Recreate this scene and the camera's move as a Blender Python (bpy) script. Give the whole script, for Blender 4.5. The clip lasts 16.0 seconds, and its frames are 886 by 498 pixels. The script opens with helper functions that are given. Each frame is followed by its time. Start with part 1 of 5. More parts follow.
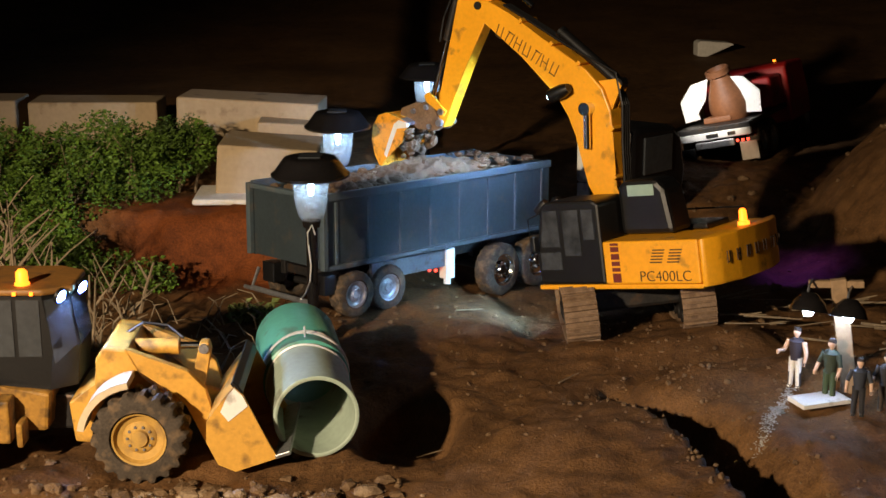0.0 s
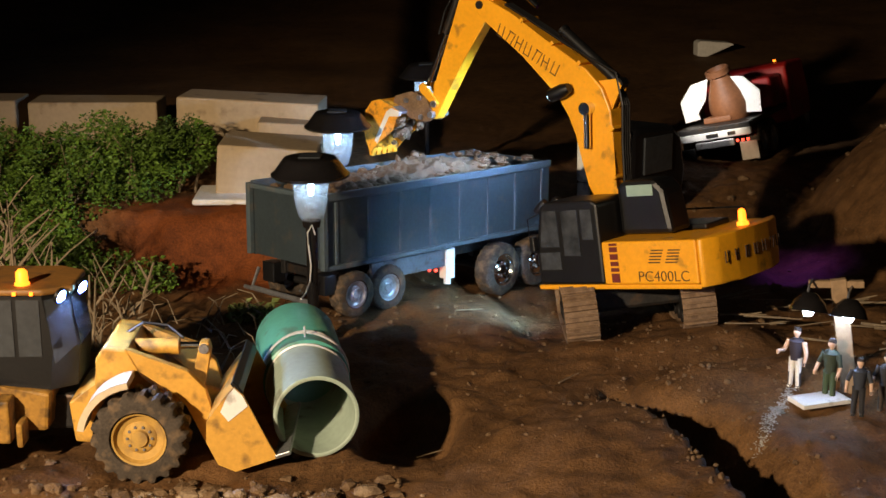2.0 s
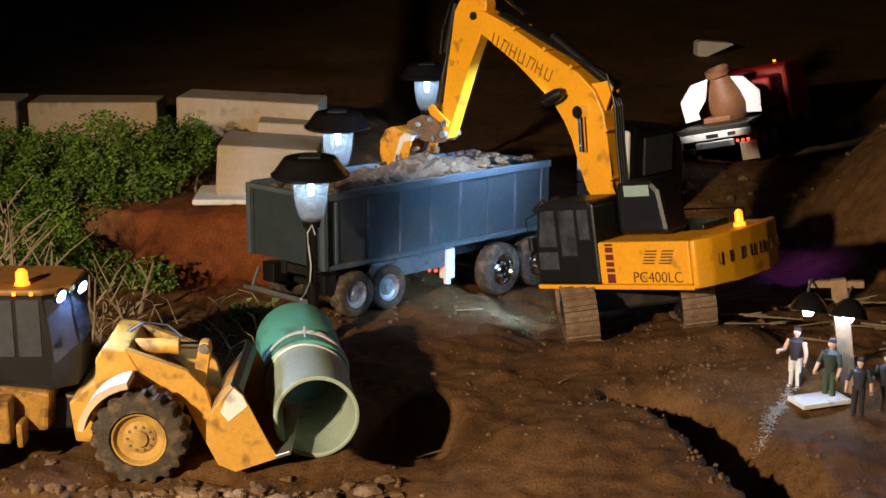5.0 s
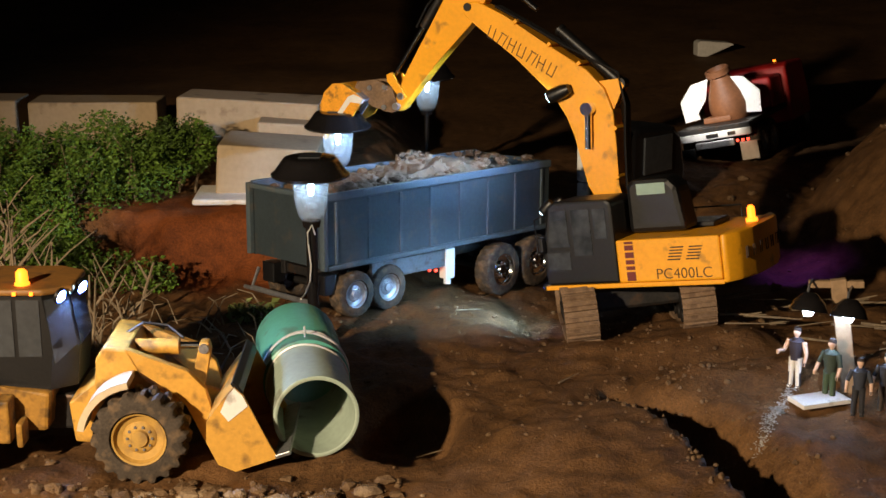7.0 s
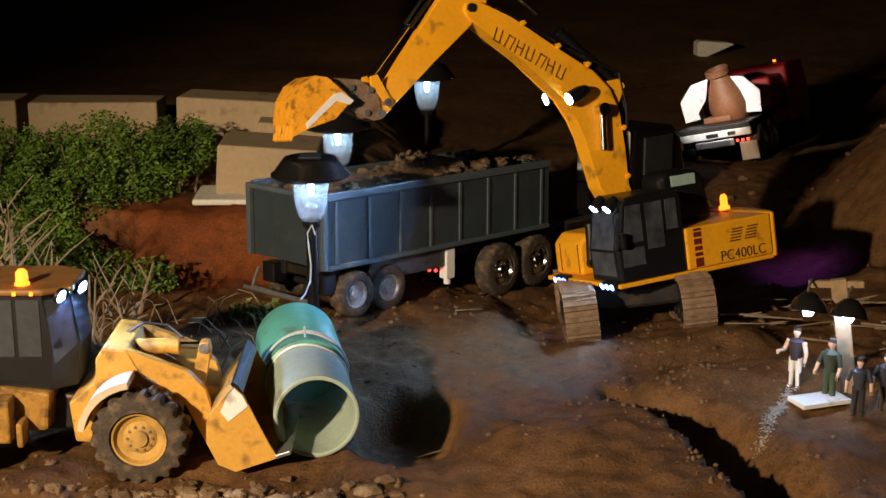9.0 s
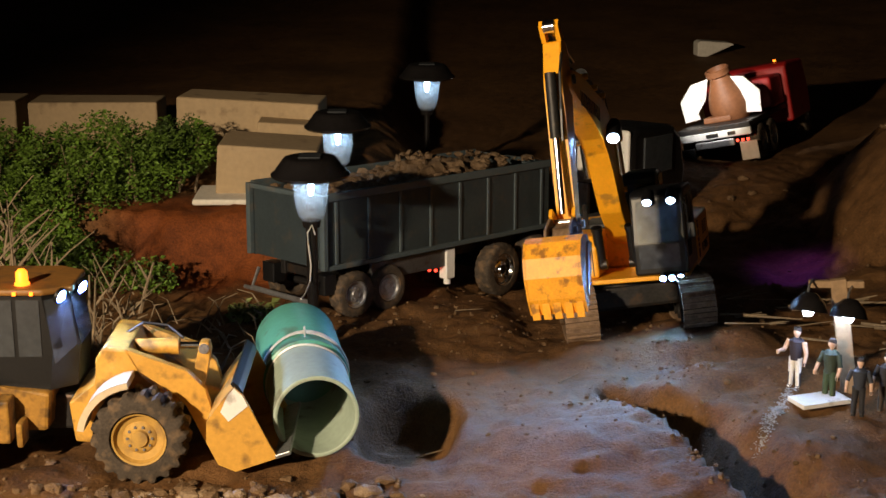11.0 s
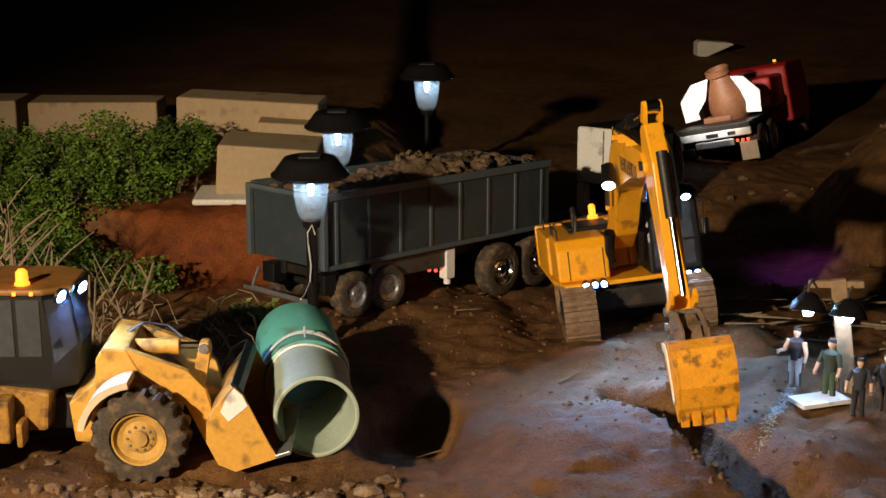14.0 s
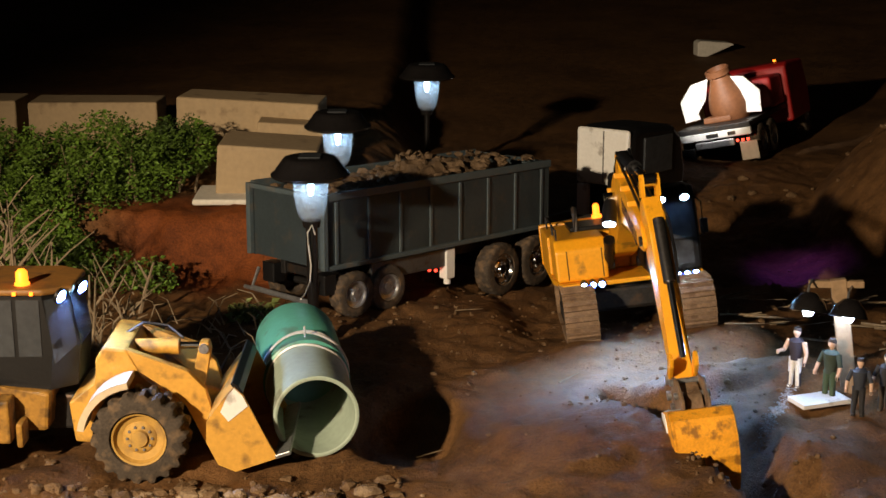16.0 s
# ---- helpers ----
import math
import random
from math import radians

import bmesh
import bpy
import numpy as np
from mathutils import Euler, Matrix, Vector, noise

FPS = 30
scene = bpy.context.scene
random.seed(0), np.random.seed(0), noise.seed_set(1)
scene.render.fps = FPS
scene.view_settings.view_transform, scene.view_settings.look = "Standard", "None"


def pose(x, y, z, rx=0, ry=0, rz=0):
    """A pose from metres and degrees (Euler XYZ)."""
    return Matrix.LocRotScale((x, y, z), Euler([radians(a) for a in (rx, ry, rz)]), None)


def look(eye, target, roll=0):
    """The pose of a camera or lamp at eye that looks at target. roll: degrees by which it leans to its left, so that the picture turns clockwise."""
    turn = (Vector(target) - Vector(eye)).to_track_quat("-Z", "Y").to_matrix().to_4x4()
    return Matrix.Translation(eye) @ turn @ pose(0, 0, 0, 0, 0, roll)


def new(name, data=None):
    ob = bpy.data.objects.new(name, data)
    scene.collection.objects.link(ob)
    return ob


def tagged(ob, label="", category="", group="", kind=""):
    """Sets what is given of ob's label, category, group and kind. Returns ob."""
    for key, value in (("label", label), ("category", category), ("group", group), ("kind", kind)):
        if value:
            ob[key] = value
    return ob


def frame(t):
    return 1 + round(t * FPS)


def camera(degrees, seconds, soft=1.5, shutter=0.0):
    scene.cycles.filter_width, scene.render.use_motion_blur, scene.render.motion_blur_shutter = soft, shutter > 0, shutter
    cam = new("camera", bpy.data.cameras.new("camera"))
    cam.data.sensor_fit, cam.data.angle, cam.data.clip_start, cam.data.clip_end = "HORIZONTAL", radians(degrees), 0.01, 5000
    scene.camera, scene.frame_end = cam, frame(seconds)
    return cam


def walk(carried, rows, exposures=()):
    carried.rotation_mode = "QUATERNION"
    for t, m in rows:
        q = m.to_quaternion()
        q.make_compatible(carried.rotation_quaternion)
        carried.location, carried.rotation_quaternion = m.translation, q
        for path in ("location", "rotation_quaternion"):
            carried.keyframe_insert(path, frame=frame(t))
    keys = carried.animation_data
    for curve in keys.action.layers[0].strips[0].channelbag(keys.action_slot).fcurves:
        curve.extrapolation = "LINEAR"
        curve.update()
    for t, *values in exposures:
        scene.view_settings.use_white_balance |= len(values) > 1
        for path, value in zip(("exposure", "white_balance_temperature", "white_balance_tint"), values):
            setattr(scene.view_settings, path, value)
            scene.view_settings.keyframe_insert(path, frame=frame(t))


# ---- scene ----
cam = camera(33.33, 16.0, soft=1.5)
EYE = (0.0, 0.0, 0.70)
VIEW = pose(*EYE, 90 - 14.67, 0, 0)
walk(cam, [(0.0, VIEW), (16.0, VIEW)], exposures=[(0.0, 0.0), (16.0, 0.0)])

# ---- light: a dark night, one warm floodlight from the near side, lamps of the place, two added spots ----
world = bpy.data.worlds.new("night")
scene.world = world
world.use_nodes = True
world.node_tree.nodes["Background"].inputs[0].default_value = (0.9, 0.75, 0.6, 1)
world.node_tree.nodes["Background"].inputs[1].default_value = 0.003


def lamp(name, kind, at, to, watts, colour, size, cone=60, blend=0.5):
    data = bpy.data.lights.new(name, kind)
    data.energy, data.color = watts, colour
    if kind == "AREA":
        data.shape, data.size = "DISK", size
    else:
        data.shadow_soft_size = size
    if kind == "SPOT":
        data.spot_size, data.spot_blend = radians(cone), blend
    ob = new(name, data)
    ob.matrix_world = look(at, to)
    return ob


lamp("yard_floodlight", "SPOT", (-1.22, -0.10, 0.98), (0.0, 2.05, 0.0), 345, (1.0, 0.78, 0.53), 0.04, 60, 0.8)


# ---- materials ----
def mat(name, colour, rough=0.6, metal=0.0, vary=0.25, scale=60.0, bump=0.15, dirt=0.0, spec=0.5, dirt_colour=(0.09, 0.05, 0.025)):
    """A painted, rusted or rough surface: tone variation at two scales, dirt in patches, fine relief."""
    m = bpy.data.materials.new(name)
    m.use_nodes = True
    nt = m.node_tree
    n, l = nt.nodes, nt.links
    b = n["Principled BSDF"]
    tc = n.new("ShaderNodeTexCoord")
    fine = n.new("ShaderNodeTexNoise")
    fine.inputs["Scale"].default_value, fine.inputs["Detail"].default_value = scale * 4, 6
    wide = n.new("ShaderNodeTexNoise")
    wide.inputs["Scale"].default_value, wide.inputs["Detail"].default_value = scale * 0.5, 4
    for q in (fine, wide):
        l.new(tc.outputs["Object"], q.inputs["Vector"])
    add = n.new("ShaderNodeMath")
    add.operation = "ADD"
    l.new(fine.outputs["Fac"], add.inputs[0])
    l.new(wide.outputs["Fac"], add.inputs[1])
    ramp = n.new("ShaderNodeMapRange")
    ramp.inputs["From Min"].default_value, ramp.inputs["From Max"].default_value = 0.7, 1.3
    ramp.inputs["To Min"].default_value, ramp.inputs["To Max"].default_value = 1 - vary, 1 + vary
    l.new(add.outputs[0], ramp.inputs["Value"])
    mul = n.new("ShaderNodeMix")
    mul.data_type, mul.blend_type = "RGBA", "MULTIPLY"
    mul.inputs["Factor"].default_value = 1.0
    mul.inputs["A"].default_value = (*colour, 1)
    l.new(ramp.outputs["Result"], mul.inputs["B"])
    last = mul.outputs["Result"]
    if dirt > 0:
        spot = n.new("ShaderNodeMapRange")
        spot.inputs["From Min"].default_value, spot.inputs["From Max"].default_value = 0.62 - 0.2 * dirt, 0.72 - 0.12 * dirt
        spot.inputs["To Max"].default_value = min(1.0, 0.5 + dirt * 0.5)
        stain = n.new("ShaderNodeTexNoise")
        stain.inputs["Scale"].default_value, stain.inputs["Detail"].default_value = scale * 0.9, 8
        l.new(tc.outputs["Object"], stain.inputs["Vector"])
        l.new(stain.outputs["Fac"], spot.inputs["Value"])
        mix = n.new("ShaderNodeMix")
        mix.data_type = "RGBA"
        l.new(spot.outputs["Result"], mix.inputs["Factor"])
        l.new(last, mix.inputs["A"])
        mix.inputs["B"].default_value = (*dirt_colour, 1)
        last = mix.outputs["Result"]
    l.new(last, b.inputs["Base Color"])
    b.inputs["Roughness"].default_value, b.inputs["Metallic"].default_value = rough, metal
    b.inputs["Specular IOR Level"].default_value = spec
    bp = n.new("ShaderNodeBump")
    bp.inputs["Strength"].default_value, bp.inputs["Distance"].default_value = bump, 0.002
    l.new(fine.outputs["Fac"], bp.inputs["Height"])
    l.new(bp.outputs["Normal"], b.inputs["Normal"])
    return m


def glow(name, colour, strength):
    m = bpy.data.materials.new(name)
    m.use_nodes = True
    b = m.node_tree.nodes["Principled BSDF"]
    b.inputs["Base Color"].default_value = (*colour, 1)
    b.inputs["Emission Color"].default_value = (*colour, 1)
    b.inputs["Emission Strength"].default_value = strength
    return m


def glass(name, colour, clear=0.5, rough=0.1):
    """Thin clear plastic or glass: part see-through, part glossy, part milky."""
    m = bpy.data.materials.new(name)
    m.use_nodes = True
    nt = m.node_tree
    n, l = nt.nodes, nt.links
    out = n["Material Output"]
    b = n["Principled BSDF"]
    b.inputs["Base Color"].default_value = (*colour, 1)
    b.inputs["Roughness"].default_value = rough
    tr = n.new("ShaderNodeBsdfTransparent")
    tr.inputs[0].default_value = (*colour, 1)
    tl = n.new("ShaderNodeBsdfTranslucent")
    tl.inputs[0].default_value = (*colour, 1)
    m1, m2 = n.new("ShaderNodeMixShader"), n.new("ShaderNodeMixShader")
    m1.inputs[0].default_value, m2.inputs[0].default_value = 0.5, clear
    l.new(b.outputs[0], m1.inputs[1])
    l.new(tl.outputs[0], m1.inputs[2])
    l.new(m1.outputs[0], m2.inputs[1])
    l.new(tr.outputs[0], m2.inputs[2])
    l.new(m2.outputs[0], out.inputs[0])
    return m


def soil_material(name, dark, light, scale=1.0, clay=None):
    m = bpy.data.materials.new(name)
    m.use_nodes = True
    nt = m.node_tree
    n, l = nt.nodes, nt.links
    b = n["Principled BSDF"]
    tc = n.new("ShaderNodeTexCoord")
    cols = []
    for s, d in ((5 * scale, 5), (45 * scale, 8), (260 * scale, 6)):
        q = n.new("ShaderNodeTexNoise")
        q.inputs["Scale"].default_value, q.inputs["Detail"].default_value, q.inputs["Roughness"].default_value = s, d, 0.62
        l.new(tc.outputs["Object"], q.inputs["Vector"])
        cols.append(q)
    a1, a2 = n.new("ShaderNodeMath"), n.new("ShaderNodeMath")
    a1.operation = a2.operation = "ADD"
    l.new(cols[0].outputs["Fac"], a1.inputs[0])
    l.new(cols[1].outputs["Fac"], a1.inputs[1])
    l.new(a1.outputs[0], a2.inputs[0])
    l.new(cols[2].outputs["Fac"], a2.inputs[1])
    r = n.new("ShaderNodeValToRGB")
    r.color_ramp.elements[0].position, r.color_ramp.elements[1].position = 0.40, 0.62
    r.color_ramp.elements[0].color, r.color_ramp.elements[1].color = (*dark, 1), (*light, 1)
    dv = n.new("ShaderNodeMath")
    dv.operation = "MULTIPLY"
    dv.inputs[1].default_value = 0.3333
    l.new(a2.outputs[0], dv.inputs[0])
    l.new(dv.outputs[0], r.inputs[0])
    last = r.outputs[0]
    if clay:
        at = n.new("ShaderNodeAttribute")
        at.attribute_name = "clay"
        red = n.new("ShaderNodeMix")
        red.data_type, red.blend_type = "RGBA", "MULTIPLY"
        red.inputs["B"].default_value = (*clay, 1)
        l.new(at.outputs["Fac"], red.inputs["Factor"])
        l.new(last, red.inputs["A"])
        last = red.outputs["Result"]
    l.new(last, b.inputs["Base Color"])
    b.inputs["Roughness"].default_value = 0.72
    b.inputs["Specular IOR Level"].default_value = 0.22
    bp = n.new("ShaderNodeBump")
    bp.inputs["Strength"].default_value, bp.inputs["Distance"].default_value = 0.5, 0.006
    l.new(a2.outputs[0], bp.inputs["Height"])
    l.new(bp.outputs["Normal"], b.inputs["Normal"])
    return m


SOIL = soil_material("brown_soil", (0.060, 0.028, 0.010), (0.190, 0.094, 0.034), 1.0, (1.15, 0.62, 0.34))
CLOD = soil_material("dry_clods", (0.08, 0.044, 0.020), (0.24, 0.150, 0.078), 2.0)
LOAD = soil_material("loose_fill", (0.085, 0.052, 0.028), (0.21, 0.14, 0.080), 2.0)
YELLOW = mat("construction_yellow_paint", (0.86, 0.38, 0.012), 0.42, 0, 0.08, 40, 0.06, 0.12)
WORN = mat("worn_yellow_paint", (0.84, 0.36, 0.02), 0.5, 0, 0.15, 85, 0.2, 0.42, 0.5, (0.10, 0.045, 0.02))
CREAM = mat("loader_yellow_paint", (0.60, 0.315, 0.050), 0.5, 0, 0.12, 40, 0.1, 0.42)
RIM = mat("dusty_yellow_rim_paint", (0.46, 0.27, 0.06), 0.7, 0, 0.15, 40, 0.1, 0.5, 0.4, (0.20, 0.12, 0.05))
# Dirty loader yellow for its rear, darkened to paint in the shade there.
SHADED_YELLOW = mat("dirty_shaded_yellow_paint", (0.34, 0.17, 0.025), 0.65, 0, 0.2, 45, 0.2, 0.85, 0.4, (0.035, 0.020, 0.011))
BLACK = mat("black_plastic", (0.0055, 0.0055, 0.006), 0.4, 0, 0.3, 50, 0.1, 0.0)
DARK = mat("dark_steel", (0.03, 0.028, 0.027), 0.5, 0.6, 0.3, 60, 0.2, 0.3)
CHROME = mat("chrome_rod", (0.75, 0.75, 0.76), 0.15, 1.0, 0.05, 60, 0.02)
STEEL = mat("grey_steel", (0.42, 0.42, 0.43), 0.35, 0.8, 0.2, 60, 0.1, 0.2)
DULL = mat("dull_wheel_metal", (0.13, 0.13, 0.135), 0.42, 0.7, 0.2, 60, 0.1, 0.3)
TRACK = mat("muddy_track_pads", (0.20, 0.125, 0.07), 0.8, 0, 0.35, 60, 0.5, 0.6)
RUBBER = mat("dusty_rubber", (0.060, 0.046, 0.034), 0.85, 0, 0.3, 70, 0.4, 0.6, 0.3, (0.16, 0.105, 0.06))
TRAILER = mat("slate_grey_tipper_paint", (0.063, 0.085, 0.096), 0.5, 0, 0.12, 40, 0.1, 0.2, 0.5, (0.13, 0.11, 0.09))
WHITE = mat("white_paint", (0.78, 0.77, 0.74), 0.4, 0, 0.06, 40, 0.03, 0.1)
RED = mat("red_paint", (0.36, 0.013, 0.012), 0.4, 0, 0.1, 40, 0.05, 0.1)
DRUM = mat("rusty_drum_paint", (0.20, 0.078, 0.03), 0.6, 0, 0.2, 30, 0.1, 0.2)
GREENPIPE = mat("green_pvc", (0.10, 0.36, 0.27), 0.4, 0, 0.10, 30, 0.05, 0.15)
GREYPIPE = mat("grey_green_pvc", (0.36, 0.44, 0.36), 0.45, 0, 0.10, 30, 0.05, 0.2)
FOAM = mat("beige_building_block", (0.37, 0.27, 0.155), 0.8, 0, 0.10, 25, 0.25, 0.1)
SLAB = mat("pale_slab", (0.66, 0.62, 0.54), 0.7, 0, 0.12, 25, 0.2)
WOOD = mat("raw_timber", (0.27, 0.175, 0.095), 0.7, 0, 0.25, 30, 0.25, 0.2)
TWIG = mat("dry_twig", (0.21, 0.155, 0.095), 0.8, 0, 0.3, 60, 0.3)
LEAF = mat("green_leaf", (0.082, 0.150, 0.012), 0.65, 0, 0.75, 14, 0.1)
DIRTLEAF = mat("yellow_green_weed", (0.16, 0.19, 0.05), 0.6, 0, 0.4, 20, 0.1)
LAMPBLACK = mat("black_lamp_plastic", (0.009, 0.008, 0.008), 0.26, 0, 0.2, 40, 0.08, 0.0)
WIRE = mat("bare_wire", (0.72, 0.70, 0.66), 0.3, 0.3, 0.1, 60, 0.05)
PANE = mat("grey_cab_glass", (0.05, 0.056, 0.068), 0.12, 0, 0.5, 14, 0.0)
WINDOW = mat("dark_tinted_window", (0.045, 0.05, 0.056), 0.10, 0, 0.2, 20, 0.0)
MAROON = mat("maroon_grille_paint", (0.14, 0.012, 0.01), 0.6, 0, 0.1, 40, 0.05)
INK = mat("black_marker", (0.035, 0.016, 0.008), 0.7, 0, 0.2, 90, 0.0)
LENS = glass("clear_lamp_lens", (0.90, 0.93, 0.96), 0.84, 0.12)
LED = glow("cool_led", (0.55, 0.80, 1.0), 34)
BEAM = glow("work_light_led", (0.34, 0.56, 1.0), 6900)
CABBEAM = glow("cab_light_led", (0.30, 0.62, 1.0), 1700)
BARLED = glow("bar_light_led", (0.30, 0.60, 1.0), 1800)
BLUELED = glow("blue_white_led", (0.26, 0.46, 1.0), 800)
AMBER = glow("amber_beacon", (1.0, 0.20, 0.012), 3.6)
TAIL = glow("red_tail_light", (1.0, 0.06, 0.03), 3)
# Glow for added rings that stand in for the lights' bloom and halo.
HALO = glow("work_light_bloom", (0.45, 0.66, 1.0), 26)
BLUEHALO = glow("blue_light_bloom", (0.05, 0.12, 1.0), 13)


# ---- mesh helpers ----
def box(bm, x0, x1, y0, y1, z0, z1, bev=0.0, m=None):
    vs = [bm.verts.new((x, y, z)) for x in (x0, x1) for y in (y0, y1) for z in (z0, z1)]
    q = [(0, 1, 3, 2), (4, 6, 7, 5), (0, 4, 5, 1), (2, 3, 7, 6), (0, 2, 6, 4), (1, 5, 7, 3)]
    fs = [bm.faces.new([vs[i] for i in f]) for f in q]
    if bev:
        es = list({e for f in fs for e in f.edges})
        r = bmesh.ops.bevel(bm, geom=es, offset=bev, segments=2, affect="EDGES", profile=0.5)
        vs = list({v for f in r["faces"] for v in f.verts} | {v for v in vs if v.is_valid})
    if m is not None:
        bmesh.ops.transform(bm, matrix=m, verts=vs)
    return bm


def prism(bm, pts, y0, y1, bev=0.0, axis="y"):
    """A side outline of (x, z) points drawn out along y (or of (x, y) points along z)."""
    put = (lambda a, b, c: (a, c, b)) if axis == "y" else (lambda a, b, c: (a, b, c))
    v0 = [bm.verts.new(put(a, b, y0)) for a, b in pts]
    v1 = [bm.verts.new(put(a, b, y1)) for a, b in pts]
    fs = [bm.faces.new(v0), bm.faces.new(v1[::-1])]
    for i in range(len(pts)):
        j = (i + 1) % len(pts)
        fs.append(bm.faces.new((v0[j], v0[i], v1[i], v1[j])))
    if bev:
        es = list({e for f in fs for e in f.edges})
        bmesh.ops.bevel(bm, geom=es, offset=bev, segments=2, affect="EDGES", profile=0.5)
    return bm


def rod(bm, p0, p1, r0, r1=None, seg=14, caps=True):
    p0, p1 = Vector(p0), Vector(p1)
    r1 = r0 if r1 is None else r1
    d = (p1 - p0)
    q = d.to_track_quat("Z", "Y").to_matrix()
    rings = []
    for p, r in ((p0, r0), (p1, r1)):
        rings.append([bm.verts.new(p + q @ Vector((r * math.cos(2 * math.pi * k / seg), r * math.sin(2 * math.pi * k / seg), 0))) for k in range(seg)])
    for k in range(seg):
        j = (k + 1) % seg
        bm.faces.new((rings[0][k], rings[0][j], rings[1][j], rings[1][k]))
    if caps:
        bm.faces.new(rings[0][::-1])
        bm.faces.new(rings[1])
    return bm


def lathe(bm, prof, seg=28, m=None):
    """(radius, height) points turned round z."""
    rings = []
    for r, z in prof:
        if r < 1e-6:
            rings.append([bm.verts.new((0, 0, z))] * seg)
        else:
            rings.append([bm.verts.new((r * math.cos(2 * math.pi * k / seg), r * math.sin(2 * math.pi * k / seg), z)) for k in range(seg)])
    for a, b in zip(rings, rings[1:]):
        for k in range(seg):
            j = (k + 1) % seg
            f = []
            for v in (a[k], a[j], b[j], b[k]):
                if v not in f:
                    f.append(v)
            if len(f) > 2:
                bm.faces.new(f)
    if m is not None:
        bmesh.ops.transform(bm, matrix=m, verts=list({v for r in rings for v in r}))
    return bm


def tube(bm, pts, r, seg=8):
    """A bent wire, hose or twig through points; r is one radius or one for each point."""
    rs = r if isinstance(r, (list, tuple)) else [r] * len(pts)
    P = [Vector(p) for p in pts]
    rings = []
    for i, p in enumerate(P):
        d = (P[min(i + 1, len(P) - 1)] - P[max(i - 1, 0)])
        q = d.to_track_quat("Z", "Y").to_matrix()
        rings.append([bm.verts.new(p + q @ Vector((rs[i] * math.cos(2 * math.pi * k / seg), rs[i] * math.sin(2 * math.pi * k / seg), 0))) for k in range(seg)])
    for a, b in zip(rings, rings[1:]):
        for k in range(seg):
            j = (k + 1) % seg
            bm.faces.new((a[k], a[j], b[j], b[k]))
    bm.faces.new(rings[0][::-1])
    bm.faces.new(rings[-1])
    return bm


def part(name, bm, material, parent=None, label="", smooth=False, at=None):
    me = bpy.data.meshes.new(name)
    bmesh.ops.recalc_face_normals(bm, faces=bm.faces[:])
    bm.to_mesh(me)
    bm.free()
    me.materials.append(material)
    if smooth:
        me.polygons.foreach_set("use_smooth", [True] * len(me.polygons))
        me.set_sharp_from_angle(angle=radians(40))
    ob = new(name, me)
    if parent is not None:
        ob.parent = parent
    if at is not None:
        ob.matrix_basis = at
    if label:
        tagged(ob, label)
    return ob


def empty(name, m, label, category, group="", kind=""):
    ob = new(name)
    ob.matrix_basis = m
    ob.empty_display_size = 0.05
    return tagged(ob, label, category, group, kind)


def B():
    return bmesh.new()


def lettering(name, text, size, material, parent, m, depth=0.0006, label=""):
    """Hand-painted letters with the built-in font, as a mesh; m puts the text's x to the right and y up."""
    cu = bpy.data.curves.new(name, "FONT")
    cu.body, cu.size, cu.extrude, cu.align_x, cu.align_y = text, size, depth, "CENTER", "CENTER"
    cu.offset = -size * 0.012
    tmp = bpy.data.objects.new(name, cu)
    scene.collection.objects.link(tmp)
    me = bpy.data.meshes.new_from_object(tmp.evaluated_get(bpy.context.evaluated_depsgraph_get()))
    bpy.data.objects.remove(tmp)
    bpy.data.curves.remove(cu)
    me.materials.clear()
    me.materials.append(material)
    ob = new(name, me)
    ob.parent, ob.matrix_basis = parent, m
    return tagged(ob, label) if label else ob


def painted_mark(parent, m, size, k):
    """One hand-painted sign of a maker's mark, as plain strokes, upright along z."""
    bm = B()
    lean = 0.12 * math.sin(2.3 * k)
    for u in (-0.28, 0.24):
        x = u * size
        w = 0.030 * size
        prism(bm, [(x - w, -0.5 * size), (x + w, -0.5 * size), (x + w + lean * size, 0.5 * size), (x - w + lean * size, 0.5 * size)], -0.0007, 0.0007)
    z = (-0.44, 0.02, 0.44)[k % 3] * size
    box(bm, -0.27 * size, 0.25 * size, -0.0009, 0.0009, z - 0.030 * size, z + 0.030 * size)
    return part("painted_mark", bm, INK, parent, at=m)


# ---- the ground ----
def value_noise(x, y, cell, seed):
    """Smooth random heights in -1..1 on a lattice of that cell size."""
    gx, gy = np.floor(x / cell).astype(np.int64), np.floor(y / cell).astype(np.int64)
    fx, fy = x / cell - gx, y / cell - gy
    fx, fy = fx * fx * (3 - 2 * fx), fy * fy * (3 - 2 * fy)

    def h(i, j):
        k = (i * 374761393 + j * 668265263 + seed * 974711) & 0x7FFFFFFF
        k = ((k ^ (k >> 13)) * 1274126177) & 0x7FFFFFFF
        return ((k ^ (k >> 16)) & 0xFFFF) / 32767.5 - 1.0
    a = h(gx, gy) * (1 - fx) + h(gx + 1, gy) * fx
    b = h(gx, gy + 1) * (1 - fx) + h(gx + 1, gy + 1) * fx
    return a * (1 - fy) + b * fy


def smooth(a, b, v):
    t = np.clip((v - a) / (b - a), 0, 1)
    return t * t * (3 - 2 * t)


T0, T1 = np.array((0.212, 1.875)), np.array((0.324, 1.462))
TD = (T1 - T0) / np.linalg.norm(T1 - T0)
TN = np.array((-TD[1], TD[0]))


